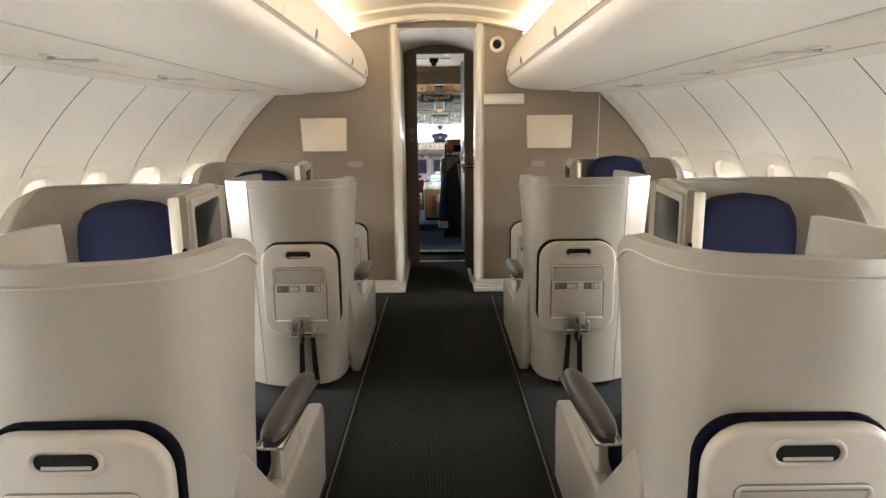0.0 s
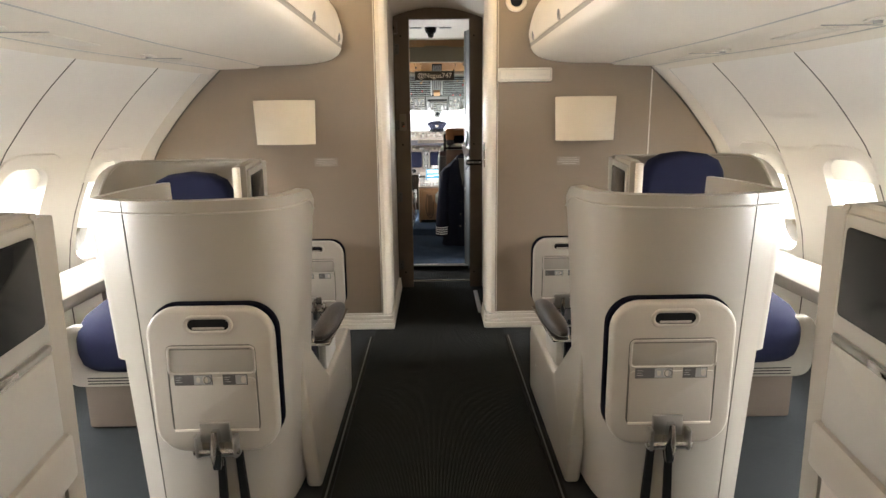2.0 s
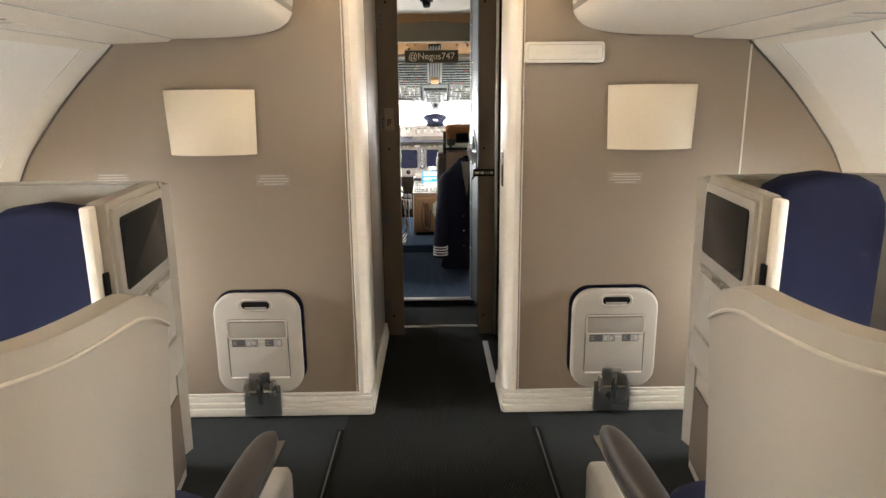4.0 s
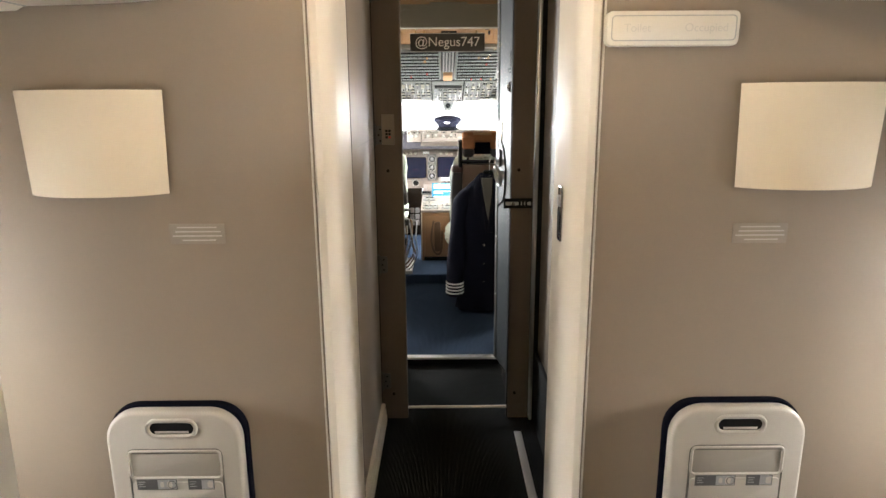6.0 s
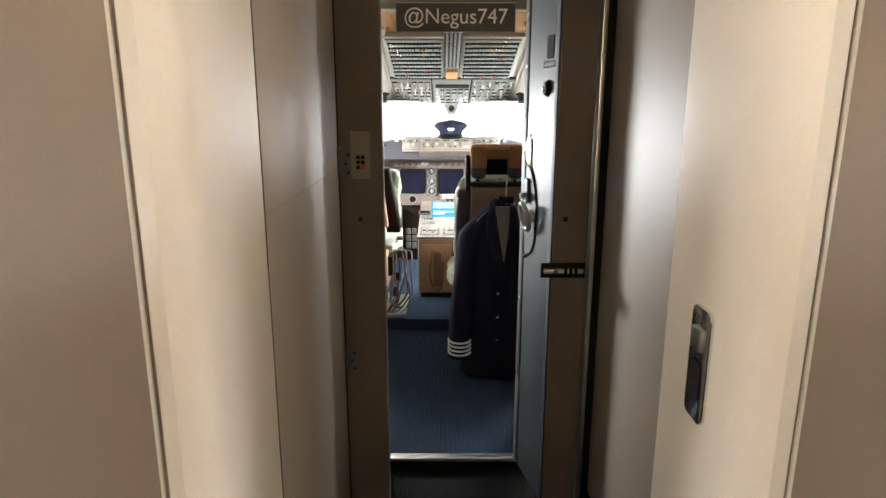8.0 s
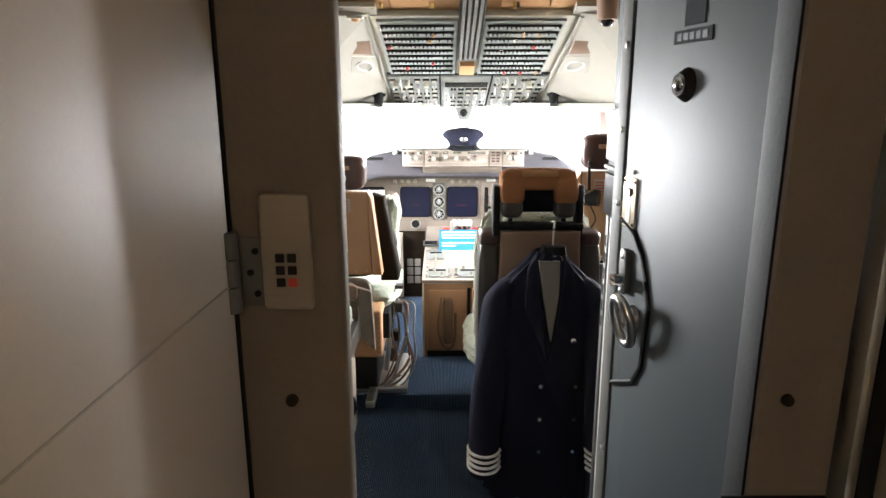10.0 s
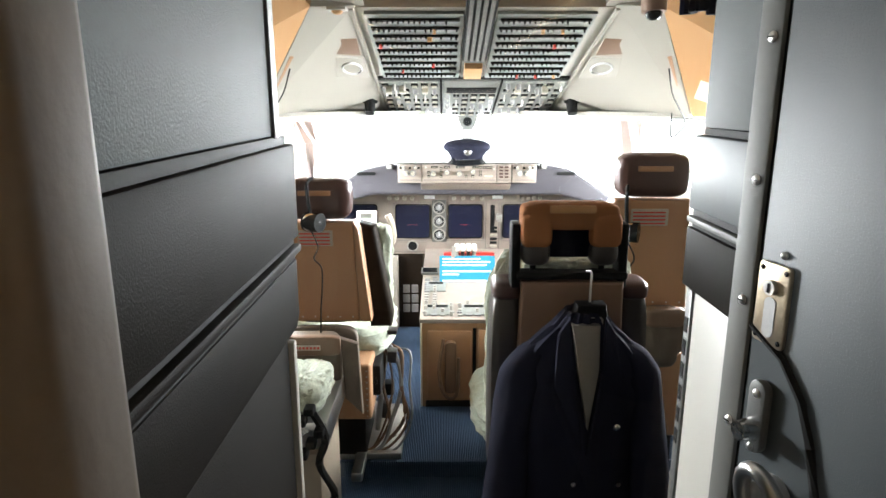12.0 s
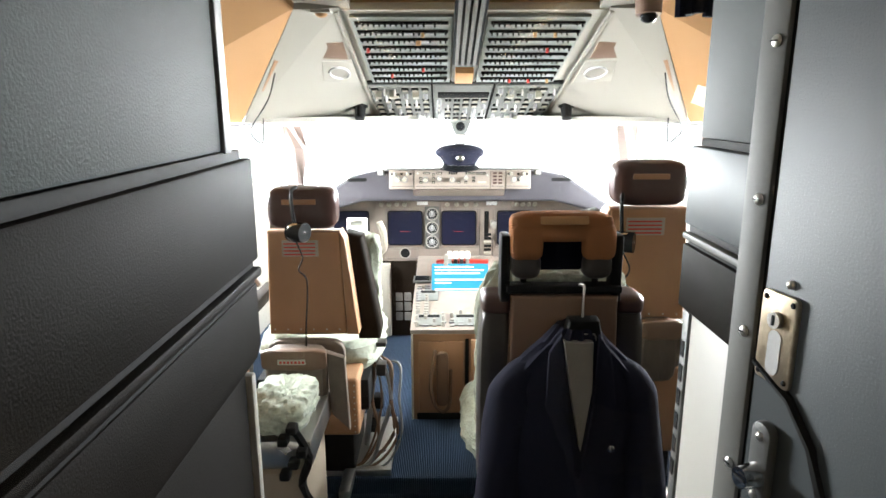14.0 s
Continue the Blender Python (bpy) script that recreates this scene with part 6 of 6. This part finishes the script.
part("lining", prism([(-0.036, 0.86), (0.034, 0.86), (0.026, 0.76), (0.006, 0.6), (-0.022, 0.74)], lambda u, v, d: (u, -0.072 - d - (0.02 if v < 0.8 else -0.018), v), -0.02, 0.004), LINING, jk, "grey satin lining")
for q in (-1, 1):
    part("lapel", prism([(q * 0.045, 0.885), (q * 0.075, 0.84), (q * 0.085, 0.72), (q * 0.004, 0.53), (q * 0.03, 0.72)], lambda u, v, d: (u, -0.068 - d - (0.022 if v < 0.78 else -0.012), v), 0, 0.012, 0.003), JACKET, jk)
for z in (0.2, 0.32, 0.44):
    for q in (-0.02, 0.1):
        part("button", cyl((q, -0.076, z), (q, -0.084, z), 0.009, 0.007, 12), CHROME, jk)
part("pin", ball((0.085, -0.082, 0.6), 0.01, 0.004, 0.01, 10), CHROME, jk)
hg = thing("coat_hanger", (0.26, 7.46, 0.93), "black coat hanger with wire hook", "hanger")
part("yoke", prism([(-0.05, -0.06), (-0.035, 0.015), (0.035, 0.015), (0.05, -0.06), (0.03, -0.07), (-0.03, -0.07)], lambda u, v, d: (u, -d, v), -0.02, 0.03, 0.008), DARK, hg)
part("clip", tube([(u, -0.034, v - 0.032) for u, v in rrect(0.05, 0.035, 0.008)], 0.002, 5, closed=True), KNOB, hg)
part("hook", tube(smooth_line([(0, 0, 0.01), (0, 0, 0.06), (0.005, 0.02, 0.085), (0, 0.05, 0.08)], 4), 0.003, 6), STEEL, hg)

# jump seat with sheepskin and harness beside the wardrobe
js = thing("jump_seat", (-0.545, 7.86, CF + 0.02), "folding jump seat with pale green sheepskin cushion", "seat")
part("cushion", puff(-0.09, 0.09, -0.22, 0.05, 0.465, 0.56, 4, 44, fluff=0.009), FLEECE, js, "pale green sheepskin cushion")
part("back", prism([(-0.24, 0.42), (-0.16, 0.4), (-0.05, 0.52), (0.06, 0.84), (-0.02, 0.86), (-0.16, 0.66)], lambda u, v, d: (d, u, v), -0.16, -0.1, 0.014, 3), LEATHER, js)
part("back_rim", tube(smooth_line([(-0.1, -0.24, 0.42), (-0.1, -0.17, 0.66), (-0.1, -0.03, 0.865), (-0.1, 0.06, 0.84)], 5), 0.012, 8), BROWND, js)
part("back_side", prism(rrect(0.12, 0.2, 0.04), lambda u, v, d: (d, -0.17 + u, 0.56 + v), -0.1, -0.085, 0.005), BROWN, js)
part("frame", box(-0.14, 0.1, -0.2, 0.2, 0.36, 0.45, 0.01), STEEL, js)
part("base_box", box(-0.2, 0.08, -0.22, 0.1, -0.02, 0.36, 0.01), POSTB, js)
hb = part("harness", tube(smooth_line([(0.06, -0.22, 0.5), (0.1, -0.23, 0.42), (0.08, -0.24, 0.34), (0.12, -0.24, 0.25), (0.11, -0.23, 0.2)], 4), 0.012, 6), DARK, js, "black harness strap")
for k in range(5):
    part("buckle", box(0.02 + 0.025 * (k % 3), 0.05 + 0.025 * (k % 3), -0.26, -0.22, 0.36 + 0.035 * k, 0.385 + 0.035 * k, 0.006), DARK, js)

for (x, y, z, nm) in ((-0.535, 8.04, 1.04, "captain"), (0.475, 7.93, 1.03, "fo")):
    hd = thing("headset", (x, y, z), "black headset hanging on the seat back with coiled cable", "headset", "headsets")
    part("earcup", cyl((-0.02, -0.02, 0), (0.03, -0.045, 0), 0.032, n=18), SCREEN, hd)
    part("earcup_ring", tube([(0.026 * math.cos(a * math.pi / 8), -0.045, 0.026 * math.sin(a * math.pi / 8)) for a in range(16)], 0.006, 6, closed=True), CHROME, hd)
    part("band", tube(smooth_line([(-0.005, -0.03, 0.03), (-0.01, -0.035, 0.08), (-0.01, -0.03, 0.13), (-0.0, 0.0, 0.14)], 4), 0.006, 6), DARK, hd)
    part("cable", tube(smooth_line([(0.0, -0.04, -0.03), (0.02, -0.05, -0.08), (0.005, -0.05, -0.12), (0.03, -0.05, -0.16), (0.02, -0.05, -0.3), (0.01, -0.05, -0.42), (-0.03, -0.08, -0.55)], 6), 0.0028, 5), DARK, hd)

# yokes
for x, q in ((-0.5, -1), (0.55, 1)):
    yk = thing("control_yoke", (x, 9.25, 0.105), "pale control column with yoke horns", "control yoke", "control yokes")
    part("column", tube(smooth_line([(0, 0.0, 0.0), (0, -0.05, 0.4), (0, -0.15, 0.58)], 4), 0.025, 10), STRIPB, yk)
    part("hub", box(-0.06, 0.06, -0.2, -0.13, 0.56, 0.62, 0.015), DKPAN, yk)
    for e in (-1, 1):
        part("horn", tube(smooth_line([(0.03 * e, -0.16, 0.59), (0.1 * e, -0.17, 0.6), (0.145 * e, -0.18, 0.64), (0.14 * e, -0.18, 0.72), (0.12 * e, -0.18, 0.77)], 4), 0.016, 10), STRIPB, yk)

cb = thing("chart_clipboard", (-0.485, 9.03, 0.74), "white chart clip standing on the control column", "clipboard")
part("board", box(-0.05, 0.05, 0.0, 0.025, 0.0, 0.16, 0.006, m=Matrix.Rotation(radians(-8), 4, "X")), WHITE, cb)
part("clip", box(-0.03, 0.03, -0.012, 0.0, 0.125, 0.15, 0.004), STEEL, cb)
part("paper", box(-0.042, 0.042, -0.004, 0.0, 0.01, 0.12, 0.0), WHITEP, cb)
fp = thing("document_pocket", (0.62, 7.96, 0.66), "brown tweed pouch hanging beside the pilot seat", "pouch")
part("body", puff(-0.06, 0.06, -0.05, 0.04, -0.1, 0.11, 5), SATCHEL, fp)
part("flap", puff(-0.065, 0.065, -0.06, -0.02, 0.05, 0.115, 6), BROWND, fp)
part("strap", tube(smooth_line([(0.05, -0.05, 0.1), (0.09, -0.04, 0.06), (0.085, -0.05, -0.02), (0.1, -0.04, -0.12)], 5), 0.006, 6), LABEL2, fp)

# lining details
for s in (-1, 1):
    c = 0.03

    def on_lining(a, b, d=0.0):
        p0, p1, p2, p3 = Vector((c + s * 0.41, 8.06, 1.72)), Vector((c + s * 0.41, 9.40, 1.36)), Vector((c + s * 0.93, 8.72, 1.362)), Vector((c + s * 0.54, 8.02, 1.71))
        p = p0.lerp(p1, a).lerp(p3.lerp(p2, a), b)
        nn = (p1 - p0).cross(p3 - p0).normalized()
        nn = nn if nn.z < 0 else -nn
        return p + nn * (0.001 + d)

    def lplate(name, a0, a1, b0, b1, d0, d1, mt, label, cat):
        o = [(a0, b0), (a1, b0), (a1, b1), (a0, b1)]
        return solid(name, prism(o, lambda u, v, d: on_lining(u, v, d), d0, d1, 0.002), mt, label, cat)

    lplate("air_vent_recess", 0.2, 0.32, 0.14, 0.52, 0, 0.006, BROWND, "dark recessed pocket in the lining", "vent")
    v = lplate("speaker_plate", 0.34, 0.52, 0.1, 0.46, 0, 0.008, COCKP, "cream lining plate with oval air outlet", "vent")
    o = [(0.43 + 0.05 * math.cos(a * math.pi / 10), 0.28 + 0.11 * math.sin(a * math.pi / 10)) for a in range(20)]
    part("oval_rim", tube([on_lining(a, b, 0.01) for a, b in o], 0.005, 6, closed=True), LABEL2, v)
    lplate("tan_pocket", 0.36, 0.64, 0.66, 0.97, 0, 0.003, BROWN, "tan pocket opening in the lining", "pocket")
    sp = thing("map_light", tuple(on_lining(0.8, 0.16, 0.0)), "black swivel map light under the lining", "lamp", "map lights")
    part("body", cyl((0, 0, 0), (0, -0.03, -0.06), 0.028, 0.022, 14), DARK, sp)
    part("bracket", box(-0.035, 0.035, -0.02, 0.02, -0.012, 0.004, 0.004), DARK, sp)
    wr_ = solid("hanging_wire", tube(smooth_line([on_lining(0.45, 0.93, 0.01), on_lining(0.6, 0.95, 0.05), on_lining(0.85, 1.0, 0.07), Vector((c + s * 0.9, 8.75, 1.3)), Vector((c + s * 0.86, 8.74, 1.28)), Vector((c + s * 0.84, 8.7, 1.38))], 6), 0.003, 5), DARK, "black cable looping from the lining pocket", "cable")
ds = thing("dome_fitting", (0.487, 7.85, 1.71), "brown ceiling fitting with a lens", "lamp")
part("body", cyl((0, 0, 0.05), (0, -0.01, -0.04), 0.04, 0.034, 18), BROWND, ds)
part("stem", cyl((0, 0, 0.05), (0, 0, 0.2), 0.016, n=12), BROWND, ds)
part("lens", ball((0, -0.012, -0.045), 0.024, 0.024, 0.018, 12), SCREEN, ds)
dl2 = thing("dome_light", (-0.43, 8.035, 1.706), "small square ceiling light with an orange lens", "lamp")
part("plate", box(-0.03, 0.03, -0.025, 0.025, -0.006, 0.004, 0.003), COCKP, dl2)
part("lens", ball((0, 0, -0.006), 0.019, 0.017, 0.012, 14), ORANGE, dl2)
ct = thing("gathered_curtain", (0.5, 7.5, 1.62), "black pleated curtain gathered beside the wardrobe", "curtain")
for k in range(7):
    w = 0.012 + 0.003 * (k % 3)
    part("fold", tube(smooth_line([(-0.05 + 0.017 * k, 0.008 * (k % 2), 0.37), (-0.048 + 0.017 * k, 0.01 * ((k + 1) % 2), 0.22), (-0.053 + 0.018 * k, 0.012 * (k % 2), 0.1), (-0.05 + 0.016 * k, 0.004, 0.004 * (k % 4))], 4), w, 8), NAVYD, ct)
cpap = solid("checklist_paper", quad([(0.82, 8.30, 1.50), (0.88, 8.50, 1.44), (0.97, 8.42, 1.40), (0.91, 8.22, 1.46)], 0.002), pmat("cream_paper", (0.75, 0.68, 0.5), 0.7), "cream paper sheet tucked in the lining", "paper")
gk = [bmesh.new(), bmesh.new()]
for x0, x1 in ((-0.5, -0.3), (-0.29, -0.1), (0.13, 0.31), (0.32, 0.5)):
    solid("breaker_panel_aft", quad([(x0, 7.55, 1.99), (x1, 7.55, 1.99), (x1, 8.05, 1.745), (x0, 8.05, 1.745)], 0.015), ORANGE, "tan ceiling panel aft of the overhead", "panel", "aft ceiling panels")

for k in range(90):
    x, f = -0.48 + 0.96 * random.random(), random.randrange(6) / 6 + 0.08
    if abs(x - 0.015) < 0.12:
        continue
    y, z = 7.75 + 0.3 * f, 1.892 - 0.147 * f - 0.002
    cyl((x, y, z), (x, y - 0.008, z - 0.02), 0.008, 0.006, 8, gk[k % 2])
ad = thing("ceiling_switch_row", (0, 0, 0), "rows of small gold and dark switches on the tan ceiling panels", "switches")
tagged(part("gold_switches", gk[0], pmat("gold_knob", (0.5, 0.33, 0.12), 0.35, 0.6), ad), kind="stuff")
tagged(part("dark_switches", gk[1], LEATHER, ad), kind="stuff")

# ---- window daylight ----
for s in (-1, 1):
    lamp("window_daylight", "AREA", look((s * 2.32, 2.5, 0.95), (0, 2.5, 0.8)), DAY_W, DAY, sx=5.4, sy=0.5)
lamp("windscreen_daylight", "AREA", look((0.03, 9.95, 1.22), (0.03, 8.6, 0.5)), WIND_W * 1.2, (0.95, 0.98, 1.0), sx=1.75, sy=0.24)
for s in (-1, 1):
    lamp("side_window_daylight", "AREA", look((s * 1.36, 8.75, 1.18), (0, 8.3, 0.7)), WIND_W * 1.9, (0.95, 0.98, 1.0), sx=0.9, sy=0.3)

# seat rail clutter and webbing beside the captain's seat
cl = thing("seat_harness", (-0.36, 8.2, 0.105), "tangle of tan webbing and metal seat adjusters on the floor", "harness")
random.seed(7)
for k in range(6):
    x0 = 0.02 + 0.018 * k
    w = [random.random() for _ in range(6)]
    part("strap", tube(smooth_line([(x0 - 0.06, 0.12, 0.46 - 0.02 * k), (x0 + 0.03 * w[0], 0.04, 0.38), (x0 + 0.05 * w[1], 0.0, 0.26), (x0 + 0.05 * w[2], -0.04, 0.14), (x0 - 0.02 - 0.06 * w[3], -0.07, 0.04), (x0 - 0.1 - 0.05 * w[4], -0.08, 0.012)], 5), 0.004 + 0.005 * w[5], 6), (STRAP, STRAP, LABEL)[k % 3], cl)
for k in range(16):
    x0, z0, y0 = -0.12 + 0.17 * random.random(), 0.06 + 0.42 * random.random(), -0.02 + 0.1 * random.random()
    w, h = 0.015 + 0.035 * random.random(), 0.015 + 0.06 * random.random()
    part("fitting", box(x0, x0 + w, y0, y0 + 0.05, z0, z0 + h, 0.005, m=Matrix.Rotation(radians(random.uniform(-6, 6)), 4, "Y")), (DARK, LEATHER, DARK, STEEL)[k % 4], cl)
for k in range(3):
    part("adjuster_bar", cyl((-0.1 + 0.05 * k, 0.02, 0.06), (-0.06 + 0.05 * k, 0.1, 0.48), 0.011, n=10), (STEEL, DARK, STEEL)[k], cl)
part("rail", box(-0.16, 0.1, -0.1, 0.3, 0.0, 0.03, 0.005), STEEL, cl)
bg = thing("flight_bag", (-0.55, 7.99, 0.53), "worn brown leather document bag hanging behind the seat", "bag")
part("body", puff(-0.1, 0.1, -0.05, 0.04, -0.07, 0.13, 6), SATCHEL, bg)
part("flap", puff(-0.105, 0.105, -0.062, -0.03, 0.07, 0.138, 7), BROWND, bg)
part("side_gusset", prism([(0.1, 0.12), (0.16, 0.1), (0.17, -0.16), (0.11, -0.1)], lambda u, v, d: (u, d, v), -0.03, 0.0, 0.006), SATCHEL, bg)
part("label", box(-0.05, 0.04, -0.066, -0.06, 0.092, 0.11, 0.001), PRINT, bg)
for k in range(7):
    part("label_print", box(-0.043 + 0.012 * k, -0.035 + 0.012 * k, -0.0668, -0.066, 0.097, 0.105, 0), REDK, bg)
